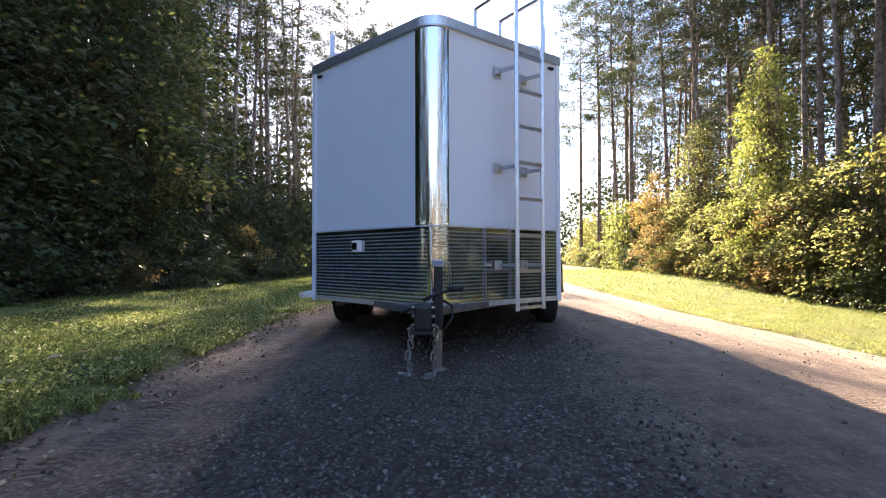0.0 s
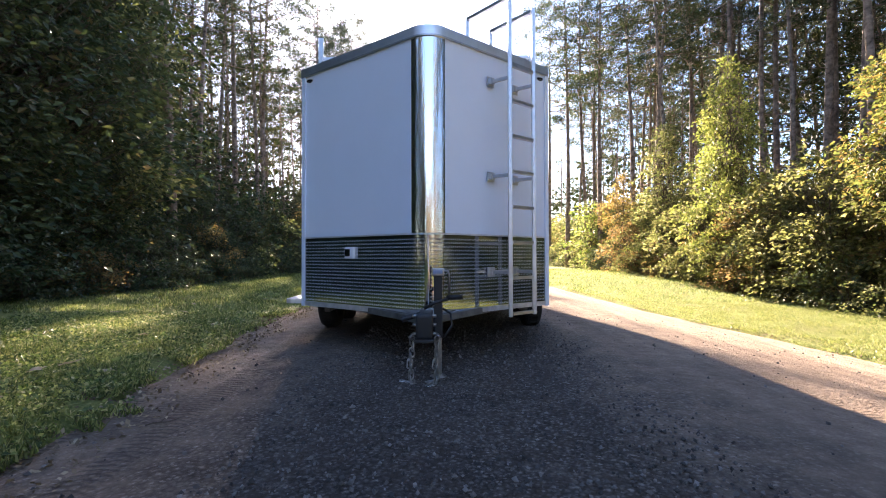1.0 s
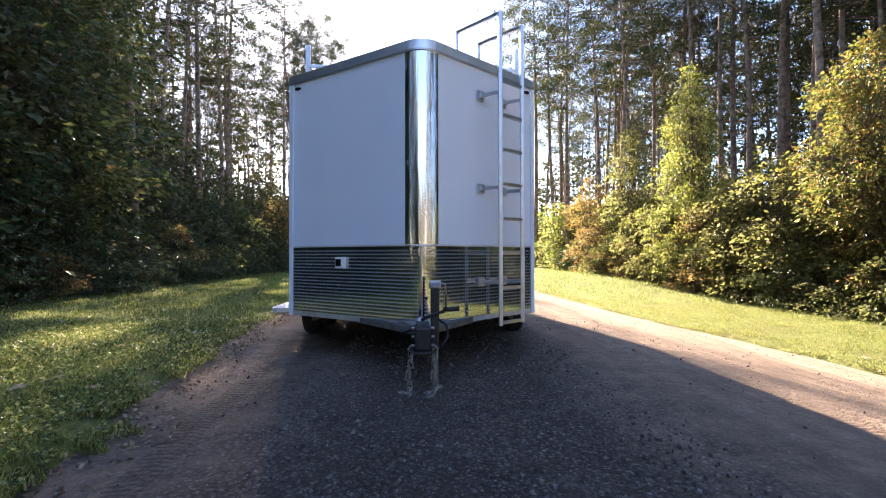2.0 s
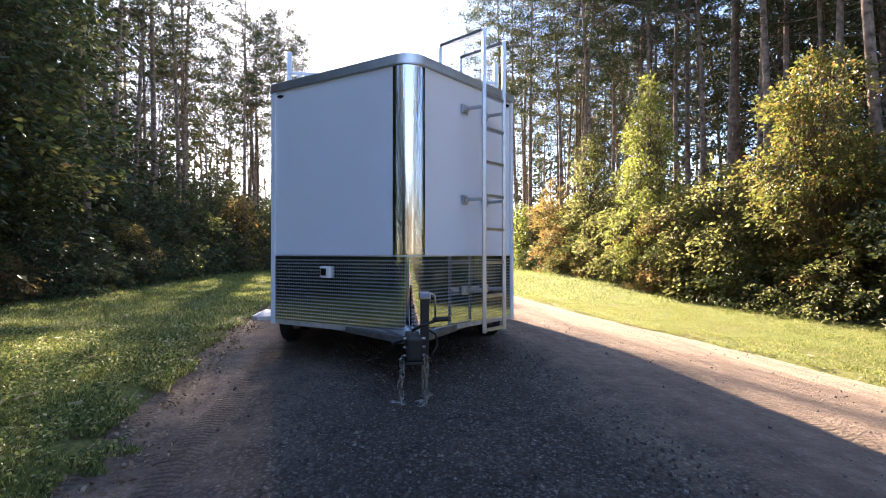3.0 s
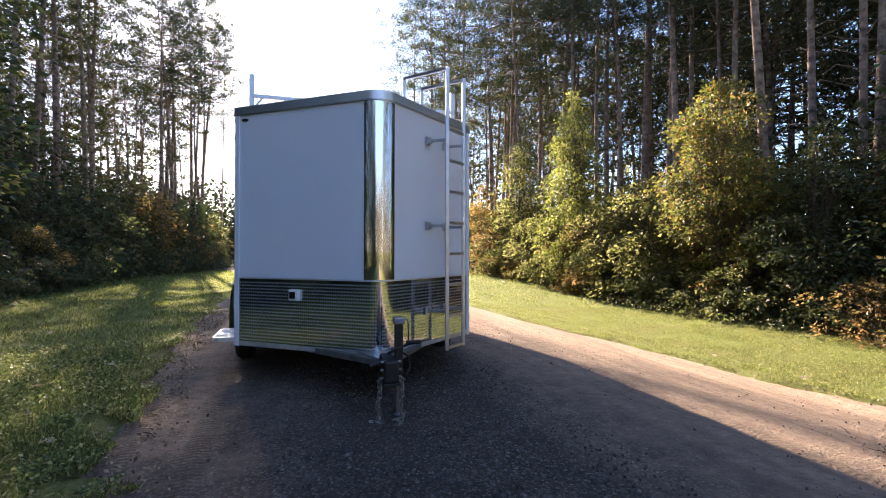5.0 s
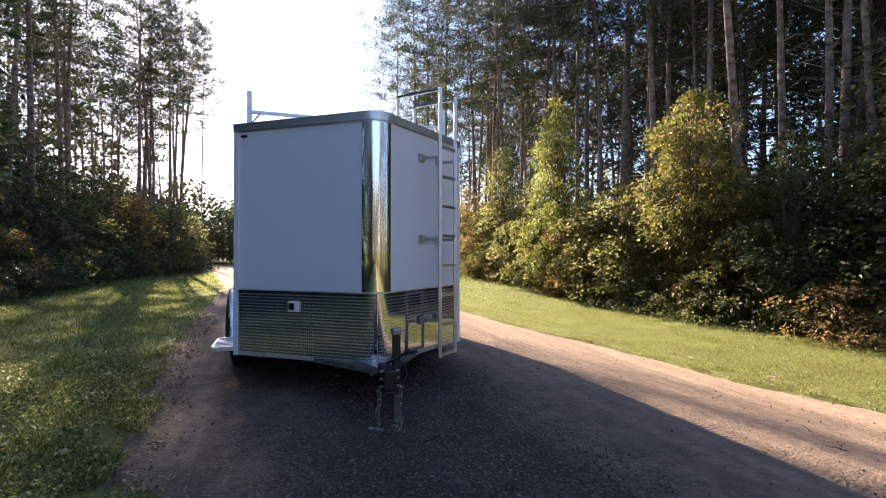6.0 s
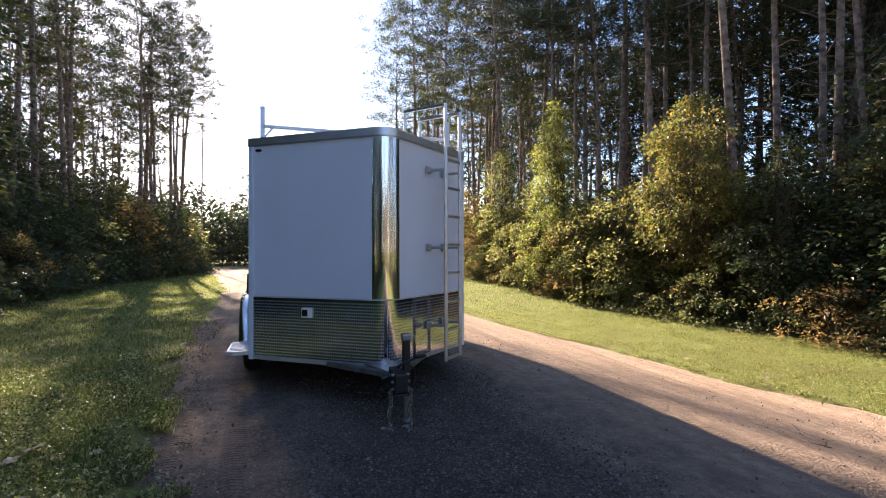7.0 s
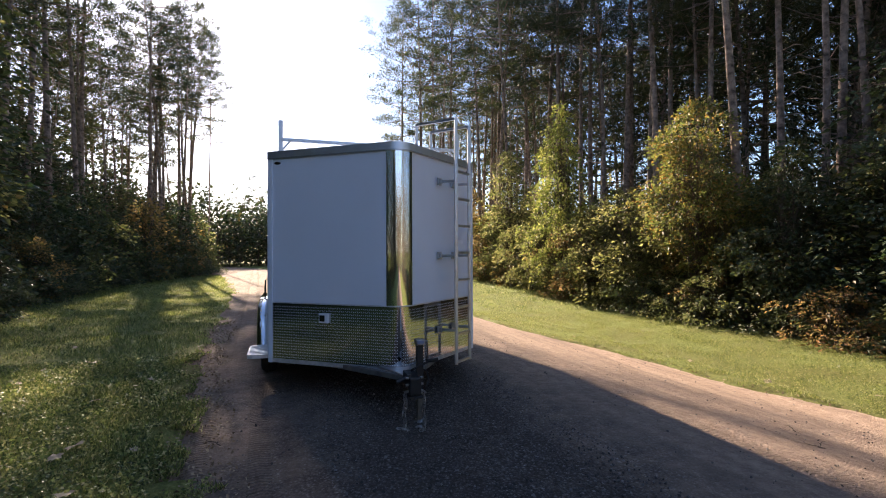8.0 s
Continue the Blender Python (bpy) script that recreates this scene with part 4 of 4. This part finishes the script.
def top_limit(x, y, wide):
    """How high a crown may reach at this spot without shading a glade."""
    top = 99.0
    for gx, gy in GLADES:
        off = x - gx + math.tan(radians(SUN_AZ)) * (y - gy)
        if x < 0 and y > gy and abs(off) < wide:
            top = min(top, 0.456 * (y - gy) - 0.4)
    return top


def wood(side, edge_points, y0, y1, step, depth, first=4.5):
    """Pines behind the edge of the wood, thinner the deeper they stand."""
    y = y0
    while y < y1:
        e = edge(edge_points, y)
        for row in range(depth):
            d = first + row * 3.3 + rng.uniform(-1.6, 1.6)
            if rng.random() < 0.12:
                continue
            px, py = e + side * d, y + rng.uniform(-1.5, 1.5)
            kind = rng.choice(PINES) if row < 1 and 6 < y < 46 else rng.choice(FARPINES)
            size = rng.uniform(0.85, 1.08)
            limit = top_limit(px, py, 0.8)
            if CROWN[kind][1] * size > limit > CROWN[kind][0] * size:
                kind = rng.choice(FARPINES)     # younger, shorter pines leave the sun a way
                size = limit / CROWN[kind][1] * rng.uniform(0.9, 1.0)
            if size > 0.3:
                planted(kind, used, px, py, rng.uniform(0, 6.28), size)
        y += step * rng.uniform(0.8, 1.2)


wood(-1, LEFT_EDGE, 9, 60, 2.5, 7)
wood(1, RIGHT_EDGE, 4, 62, 2.9, 6, 6.0)
wood(-1, LEFT_EDGE, -40, 2, 3.6, 3, 9.0)
wood(-1, LEFT_EDGE, 2, 9, 3.0, 3)
wood(1, RIGHT_EDGE, -40, 3, 3.4, 3, 6.0)


def thicket(side, edge_points, y0, y1, step, rows):
    """Undergrowth along the edge: rows of (plants, distance behind the edge)."""
    for kinds, weights, d0, s0, s1 in rows:
        y = y0 + rng.uniform(0, step)
        while y < y1:
            x = edge(edge_points, y) + side * (d0 + rng.uniform(-0.5, 0.5))
            size = rng.uniform(s0, s1)
            if kinds is TALL:
                size = min(size, top_limit(x, y, 1.2) / 9.0)
            if size > 0.35:
                planted(rng.choices(kinds, weights)[0], used, x, y, rng.uniform(0, 6.28), size)
            y += step * rng.uniform(0.75, 1.25)


for i in range(17):
    y = 3 + i * 1.35
    planted(SPRUCES[i % 2], used, edge(RIGHT_EDGE, y) + 8.0 + (i % 3) * 2.6, y, i * 1.3, rng.uniform(0.85, 1.15))
for i in range(9):
    y = -2 + i * 2.2
    planted(SPRUCES[i % 2], used, edge(RIGHT_EDGE, y) + 12.5 + (i % 3) * 1.8, y, i * 1.7, rng.uniform(1.1, 1.3))
for i in range(12):
    y = 4 + i * 1.7
    planted(SPRUCES[i % 2], used, edge(LEFT_EDGE, y) - 7.0 - (i % 3) * 2.2, y, i * 1.3, rng.uniform(0.8, 1.1))
for i in range(12):
    y = 24 + i * 2.6
    planted(SPRUCES[i % 2], used, edge(LEFT_EDGE, y) - 7.5 - (i % 3) * 2.0, y, i * 1.9, rng.uniform(0.38, 0.5))
for i in range(15):
    y = -30 + i * 2.1
    planted(SPRUCES[i % 2], used, edge(LEFT_EDGE, y) - 3.0 - (i % 2) * 2.2, y, i * 2.3, rng.uniform(0.55, 0.7))
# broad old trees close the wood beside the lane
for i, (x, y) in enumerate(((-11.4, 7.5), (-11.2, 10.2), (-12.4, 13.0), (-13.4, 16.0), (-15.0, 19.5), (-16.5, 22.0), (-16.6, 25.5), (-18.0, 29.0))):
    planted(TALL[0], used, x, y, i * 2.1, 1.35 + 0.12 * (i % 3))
# the shaded side; mostly dark-leaved plants, so leaf colour carries part of the shade
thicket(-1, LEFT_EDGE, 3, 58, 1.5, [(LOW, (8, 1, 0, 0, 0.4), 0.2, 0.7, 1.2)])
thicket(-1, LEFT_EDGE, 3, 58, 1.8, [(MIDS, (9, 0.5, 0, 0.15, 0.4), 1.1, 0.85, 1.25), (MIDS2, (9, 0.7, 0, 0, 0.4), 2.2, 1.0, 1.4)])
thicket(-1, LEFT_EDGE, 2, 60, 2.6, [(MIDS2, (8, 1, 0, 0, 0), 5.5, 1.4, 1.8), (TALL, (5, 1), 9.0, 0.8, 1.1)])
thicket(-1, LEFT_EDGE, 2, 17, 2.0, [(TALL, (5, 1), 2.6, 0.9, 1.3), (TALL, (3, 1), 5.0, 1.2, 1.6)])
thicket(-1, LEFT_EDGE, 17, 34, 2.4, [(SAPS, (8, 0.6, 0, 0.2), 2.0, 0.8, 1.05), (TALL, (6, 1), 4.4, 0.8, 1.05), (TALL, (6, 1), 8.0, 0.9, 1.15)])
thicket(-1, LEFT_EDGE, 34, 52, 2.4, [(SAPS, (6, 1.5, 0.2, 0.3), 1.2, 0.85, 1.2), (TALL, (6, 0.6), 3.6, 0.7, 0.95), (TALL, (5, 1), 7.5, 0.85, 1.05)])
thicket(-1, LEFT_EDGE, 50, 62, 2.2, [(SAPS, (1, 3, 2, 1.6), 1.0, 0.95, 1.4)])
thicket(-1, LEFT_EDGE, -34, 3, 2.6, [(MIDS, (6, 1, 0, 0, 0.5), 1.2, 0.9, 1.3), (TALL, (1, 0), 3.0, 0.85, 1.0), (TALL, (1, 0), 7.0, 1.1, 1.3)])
# the sunny side; darker leaves at its near end put shade into leaf colour
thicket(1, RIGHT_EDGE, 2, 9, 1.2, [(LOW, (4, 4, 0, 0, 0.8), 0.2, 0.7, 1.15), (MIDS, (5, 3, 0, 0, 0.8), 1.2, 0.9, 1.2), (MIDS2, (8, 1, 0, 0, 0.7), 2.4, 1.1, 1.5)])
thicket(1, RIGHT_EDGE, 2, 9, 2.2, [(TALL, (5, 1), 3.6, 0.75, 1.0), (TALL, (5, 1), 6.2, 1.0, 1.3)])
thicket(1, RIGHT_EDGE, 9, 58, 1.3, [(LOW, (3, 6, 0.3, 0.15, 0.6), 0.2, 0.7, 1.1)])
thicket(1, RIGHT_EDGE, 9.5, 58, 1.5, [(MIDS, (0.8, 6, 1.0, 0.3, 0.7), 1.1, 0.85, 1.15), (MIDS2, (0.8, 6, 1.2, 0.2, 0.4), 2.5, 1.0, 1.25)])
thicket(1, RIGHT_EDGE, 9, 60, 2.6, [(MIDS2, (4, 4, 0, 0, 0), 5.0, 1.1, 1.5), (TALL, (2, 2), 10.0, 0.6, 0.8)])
thicket(1, RIGHT_EDGE, 24, 58, 2.0, [(SAPS, (0.5, 3, 3, 0.4), 1.8, 0.75, 1.05)])
thicket(1, RIGHT_EDGE, -34, 2, 2.6, [(MIDS, (2, 4, 2, 0.5, 1), 1.2, 0.9, 1.3), (TALL, (3, 2), 3.4, 0.7, 0.9), (TALL, (4, 1), 7.0, 1.0, 1.3)])
# the young trees that stand out at the verge
planted(SLIM, used, 9.8, 17.2, 2.4, 0.9, 1.06)
planted(GREENISH, used, 9.7, 22.6, 0.3, 1.0)
planted(ORANGE, used, 9.2, 26.2, 1.3, 1.0)
planted(MAPLE, used, 10.5, 10.4, 0.6, 0.88, 1.04)
for k, x, y, s in ((1, 11.4, 13.4, 0.8), (1, 11.0, 15.2, 0.85), (2, 8.6, 30.0, 0.9), (0, 11.2, 8.2, 0.95), (0, 11.8, 6.0, 1.1), (0, 11.0, 4.6, 0.9), (1, 11.6, 19.8, 0.9), (1, 12.6, 11.8, 1.1)):
    planted(SAPS[k], used, x, y, k + x, s)
for k, x, y, size in ((1, 10.3, 13.3, 1.15), (1, 10.0, 14.9, 1.0), (1, 10.9, 12.2, 1.2)):
    planted(MIDS2[k], used, x, y, x * y, size)
planted(LOW[3], used, 8.9, 20.6, 1.0, 0.62)
planted(MIDS[4], used, 8.5, 23.6, 1.0, 0.85)
planted(LOW[4], used, 9.9, 6.3, 1.0, 0.9)
# the far end of the lane
for i in range(16):
    planted(rng.choice(SAPS[1:]), used, -14 + i * 1.4 + rng.uniform(-0.5, 0.5), 64 + rng.uniform(-2, 6), rng.uniform(0, 6), rng.uniform(0.9, 1.5))
for k, x, y, size in ((1, -7.9, 80, 0.76), (0, -6.2, 84, 0.6), (1, -9.4, 83, 0.66), (2, -4.6, 82, 0.58), (0, -11.2, 86, 0.62), (1, -3.0, 85, 0.62)):
    planted(FARPINES[k], used, x, y, x, size)
# behind the start of the walk a sunlit wall of trees crosses the view down the lane
for i in range(15):
    planted((TALL[1], SAPS[2], TALL[1], SAPS[3])[i % 4], used, -9 + i * 1.4, -40 + 3 * math.sin(i * 1.9), i * 1.1, (1.7, 2.4, 1.9, 2.1)[i % 4])
for kind in PINES + FARPINES + SPRUCES + [p for k in LOW + MIDS + MIDS2 + SAPS + TALL for p in (k, FAR[k])]:
    if kind not in used:                # a kind that found no place stands deep in the wood
        used.add(kind)
        kind.location = (24 + rng.uniform(0, 8), rng.uniform(5, 40), -0.1)


mv, mf, mi, mats, at = [], [], [], [], 0
for proto, m in mass:
    for child in proto.children[1:]:
        me = child.data
        co = np.empty(len(me.vertices) * 3)
        me.vertices.foreach_get("co", co)
        co = co.reshape(-1, 3) @ np.array(m.to_3x3()).T + np.array(m.translation)
        if me.materials[0] not in mats:
            mats.append(me.materials[0])
        mv.append(co)
        kept = [tuple(i + at for i in p.vertices) for p in me.polygons if p.index % 2]
        mf.extend(kept)
        mi.extend([mats.index(me.materials[0])] * len(kept))
        at += len(co)
me = bpy.data.meshes.new("deep_undergrowth")
me.from_pydata(np.concatenate(mv).tolist(), [], mf)
for m in mats:
    me.materials.append(m)
me.polygons.foreach_set("material_index", mi)
me.update()
tagged(new("deep_undergrowth", me), "mixed green undergrowth deep in the woods", "undergrowth", kind="stuff")

# the closed mass of the far woods, all round
r = np.random.default_rng(77)
n = 64000
a = r.uniform(0, math.tau, n)
rad = r.uniform(0.85, 1.15, n)
px, py = np.cos(a) * 31 * rad, 14 + np.sin(a) * 72 * rad
top = np.array([7.5 + (14.0 if math.cos(q) > 0 else 13.0) * math.cos(q) ** 2 + 4.0 * noise.noise((math.cos(q) * 6, math.sin(q) * 6, 3)) + 3.0 * noise.noise((math.cos(q) * 25, math.sin(q) * 25, 1)) for q in a])
pz = top * r.uniform(0, 1, n) ** 0.8
# thicker where the lane bends out of sight
k = 60000
ex, ey = r.uniform(-34, 9, k), r.uniform(66, 92, k)
ez = np.array([6.5 + 6.0 * noise.noise((q * 0.3, 3, 3)) + 4.0 * noise.noise((q * 0.9, 1, 7)) for q in ex]) * r.uniform(0, 1, k) ** 0.8
v, f = foliage(np.stack([ex, ey, ez], 1), 0.42, r, 0.2, 0.7)
tagged(new("far_trees", leaf_mesh("far_trees", v, f, LEAF_DARK)), "hazy green trees where the lane bends away", "woods", kind="stuff")
v, f = foliage(np.stack([px, py, pz], 1), 0.62, r, 0.2, 0.7)
tagged(new("far_woods", leaf_mesh("far_woods", v, f, FAR_GREEN)), "dark dense woods in the distance all round", "woods", kind="stuff")


# ---- grass, stones and fallen leaves ----
def blades(seed, count, x0, x1, y0, y1, tall, wide, keep):
    r = np.random.default_rng(seed)
    x, y = r.uniform(x0, x1, count), r.uniform(y0, y1, count)
    ok = np.array([keep(a, c) for a, c in zip(x, y)])
    x, y = x[ok], y[ok]
    n = len(x)
    z = np.array([ground_z(a, c) + 0.035 * noise.noise((a * 0.7, c * 0.7, 0)) - 0.012 for a, c in zip(x, y)])
    p = np.stack([x, y, z], 1)
    a = r.uniform(0, math.tau, n)
    patch = np.array([0.75 + 0.6 * noise.noise((q * 1.6, w * 1.6, 9)) for q, w in zip(x, y)])
    h = tall * r.uniform(0.5, 1.3, n) * patch
    s = np.stack([np.cos(a), np.sin(a), np.zeros(n)], 1) * (wide * 0.5)
    lean = np.stack([r.normal(size=n) * 0.5, r.normal(size=n) * 0.5, np.ones(n)], 1) * h[:, None]
    v = np.stack([p - s, p + s, p + lean], 1).reshape(-1, 3)
    return v, np.arange(3 * n).reshape(n, 3)


def on_left(x, y):
    return x < road_left(y) + 0.08 + 0.55 * noise.noise((x * 2.3, y * 2.3, 4)) + 0.25 * noise.noise((x * 8, y * 8, 4))


def on_right(x, y):
    return x > road_right(y) - 0.05 + 0.35 * noise.noise((x * 2.3, y * 2.3, 4)) + 0.2 * noise.noise((x * 8, y * 8, 4))


for seed, count, box, tall, wide, keep, word in ((31, 120000, (-6.2, -1.9, 0.8, 7.5), 0.07, 0.012, on_left, "short mown grass and clover in shade beside the lane"), (32, 60000, (-11, -2.6, 7.5, 22), 0.08, 0.02, on_left, "short mown grass in shade beside the lane"), (35, 34000, (-11, -2.8, 22, 42), 0.09, 0.04, on_left, "short mown grass where the lane bends away"),
                                                 (36, 60000, (-7.0, -1.9, -5.0, 0.8), 0.07, 0.016, on_left, "short mown grass behind the start of the walk"), (37, 60000, (4.6, 11, -5.0, 2.0), 0.045, 0.018, on_right, "sunlit mown grass verge with dry blades"),
                                                 (33, 150000, (3.4, 11, 2.0, 14), 0.045, 0.014, on_right, "sunlit mown grass verge with dry blades"), (34, 40000, (2.4, 14, 14, 30), 0.08, 0.028, on_right, "sunlit mown grass verge with dry blades")):
    v, f = blades(seed, count, *box, tall, wide, keep)
    tagged(new("grass", leaf_mesh("grass", v, f, BLADE)), word, "grass", kind="stuff")


def scatter(seed, count, x0, x1, y0, y1, keep, lift, drop=0.0):
    r = np.random.default_rng(seed)
    x, y = r.uniform(x0, x1, count), r.uniform(y0, y1, count)
    p = [(a, c, ground_z(a, c) + 0.035 * noise.noise((a * 0.7, c * 0.7, 0)) + r.uniform(0.2, 1.0) * lift - drop) for a, c in zip(x, y) if keep(a, c) and noise.noise((a * 1.3, c * 1.3, 12)) > -0.35 + r.uniform(-0.3, 0.3)]
    return np.array(p), r


for seed, count, box, keep, size, word in ((51, 60000, (-6.2, -2.0, 0.8, 7.5), on_left, 0.027, "clover leaves among the grass in shade"), (52, 30000, (4.0, 11, 2.5, 13), on_right, 0.02, "clover leaves among the sunlit grass")):
    p, r = scatter(seed, count, *box, keep, 0.05)
    v, f = foliage(p, size, r, 0.0, 0.8)
    tagged(new("clover", leaf_mesh("clover", v, f, BLADE)), word, "clover", kind="stuff")
LITTER = leaf_material("leaf_litter", [(0.0, (0.09, 0.065, 0.042)), (0.7, (0.22, 0.155, 0.10)), (1.0, (0.46, 0.37, 0.26))], 0.1, 0.8)
p, r = scatter(53, 17000, -4.2, -1.3, 0.6, 12, lambda x, y: abs(x - road_left(y) - 0.12) < 0.42 + 0.25 * noise.noise((x, y * 1.5, 6)), 0.012, 0.022)
v, f = foliage(p, 0.035, r, 0.0, 0.6)
tagged(new("leaf_litter", leaf_mesh("leaf_litter", v, f, LITTER)), "brown leaf litter along the lane's grass edge", "leaf litter", kind="stuff")
p, r = scatter(54, 7000, 2.4, 6.4, 1.5, 16, lambda x, y: abs(x - road_right(y) + 0.05) < 0.2 + 0.2 * noise.noise((x, y * 1.5, 6)), 0.012, 0.022)
v, f = foliage(p, 0.04, r, 0.0, 0.6)
tagged(new("leaf_litter", leaf_mesh("leaf_litter", v, f, LITTER)), "brown crumbs and litter along the sunny verge", "leaf litter", kind="stuff")

r = np.random.default_rng(41)
s = Soup()
octa = np.array([(1, 0, 0), (-1, 0, 0), (0, 1, 0), (0, -1, 0), (0, 0, 1), (0, 0, -1)], float)
of = [(0, 2, 4), (2, 1, 4), (1, 3, 4), (3, 0, 4), (2, 0, 5), (1, 2, 5), (3, 1, 5), (0, 3, 5)]
for i in range(46000):
    y = 0.5 + 7.0 * r.uniform() ** 1.7
    x = r.uniform(road_left(y) + 0.1, road_right(y))
    if (x > 1.0 or x < -1.2) and r.uniform() < 0.95 or r.uniform() < 0.2:
        continue
    size = 0.0035 + 0.011 * r.uniform() ** 2.5
    m = Euler(r.uniform(0, 6, 3)).to_matrix()
    sc = size * r.uniform(0.6, 1.3, 3)
    s.add([Vector((x, y, ground_z(x, y) - 0.02 + rut(x, y) + 0.004)) + m @ Vector(p * sc) for p in octa], of)
tagged(new("gravel", s.mesh("gravel", PEBBLE)), "loose grey gravel stones on the lane", "gravel", kind="stuff")

PALE = leaf_material("fallen_leaf", [(0.0, (0.30, 0.20, 0.11)), (1.0, (0.5, 0.42, 0.32))], 0.2, 0.6)


def fallen_leaf_mesh(seed):
    q = random.Random(seed)
    s = Soup()
    k = 14
    rim = [(0.05 * (0.75 + 0.35 * (i % 2) * q.uniform(0.5, 1.2)) * math.cos(i * math.tau / k), 0.062 * (0.75 + 0.35 * (i % 2)) * math.sin(i * math.tau / k), 0.006 + 0.006 * math.sin(i * 1.3 + seed)) for i in range(k)]
    s.add([(0, 0, 0.004)] + rim, [(0, 1 + i, 1 + (i + 1) % k) for i in range(k)])
    s.tube([(0, -0.05, 0.008), (0.01, -0.10, 0.012)], [0.0018, 0.0012], 4)
    return s.mesh("fallen_leaf", PALE)


LEAVES = [fallen_leaf_mesh(i) for i in range(3)]
q = random.Random(12)
for i in range(34):
    y = q.uniform(1.6, 11)
    x = road_left(y) - q.uniform(-0.25, 3.0) if i % 4 else road_right(y) + q.uniform(-1.0, 1.5)
    ob = new("fallen_leaf", LEAVES[i % 3])
    ob.matrix_world = Matrix.Translation((x, y, ground_z(x, y) + 0.03)) @ Euler((q.uniform(-0.3, 0.3), q.uniform(-0.3, 0.3), q.uniform(0, 6))).to_matrix().to_4x4() @ Matrix.Diagonal((*[q.uniform(0.6, 1.3)] * 3, 1))
    tagged(ob, "dry pale fallen leaf on the grass", "leaf", "fallen leaves")


# ---- twigs and single leaves ----
def twig(seed, x, y, length, turn):
    q = random.Random(seed)
    s = Soup()
    pts = [Vector((length * (i / 5 - 0.5), q.uniform(-0.012, 0.012), 0.006 + q.uniform(0, 0.008))) for i in range(6)]
    s.tube(pts, [0.004, 0.004, 0.0035, 0.003, 0.0025, 0.0015], 6)
    s.tube([pts[2], pts[2] + Vector((length * 0.15, length * 0.12, 0.012))], [0.003, 0.0012], 5)
    ob = new("twig", s.mesh("twig", TWIG, True))
    ob.matrix_world = Matrix.Translation((x, y, ground_z(x, y) - 0.016)) @ Matrix.Rotation(turn, 4, "Z")
    tagged(ob, "thin dry twig lying on the dirt", "twig", "twigs on the lane")


for i, (x, y, length, turn) in enumerate(((3.05, 2.05, 0.22, 0.4), (2.9, 2.0, 0.14, 2.0), (3.3, 2.5, 0.18, 1.1), (-1.7, 2.4, 0.16, 0.7), (-2.1, 3.4, 0.24, 2.2))):
    twig(60 + i, x, y, length, turn)
for i, (x, y, size) in enumerate(((-3.17, 3.33, 1.5), (-2.64, 3.31, 1.0), (-2.42, 4.58, 0.9), (-3.19, 5.43, 0.8), (-3.0, 5.64, 0.8))):
    ob = new("fallen_leaf", LEAVES[i % 3])
    ob.matrix_world = Matrix.Translation((x, y, ground_z(x, y) + 0.04)) @ Euler((0.1, -0.08, i * 1.3)).to_matrix().to_4x4() @ Matrix.Scale(size * 0.7, 4)
    tagged(ob, "dry pale fallen leaf on the grass", "leaf", "fallen leaves")
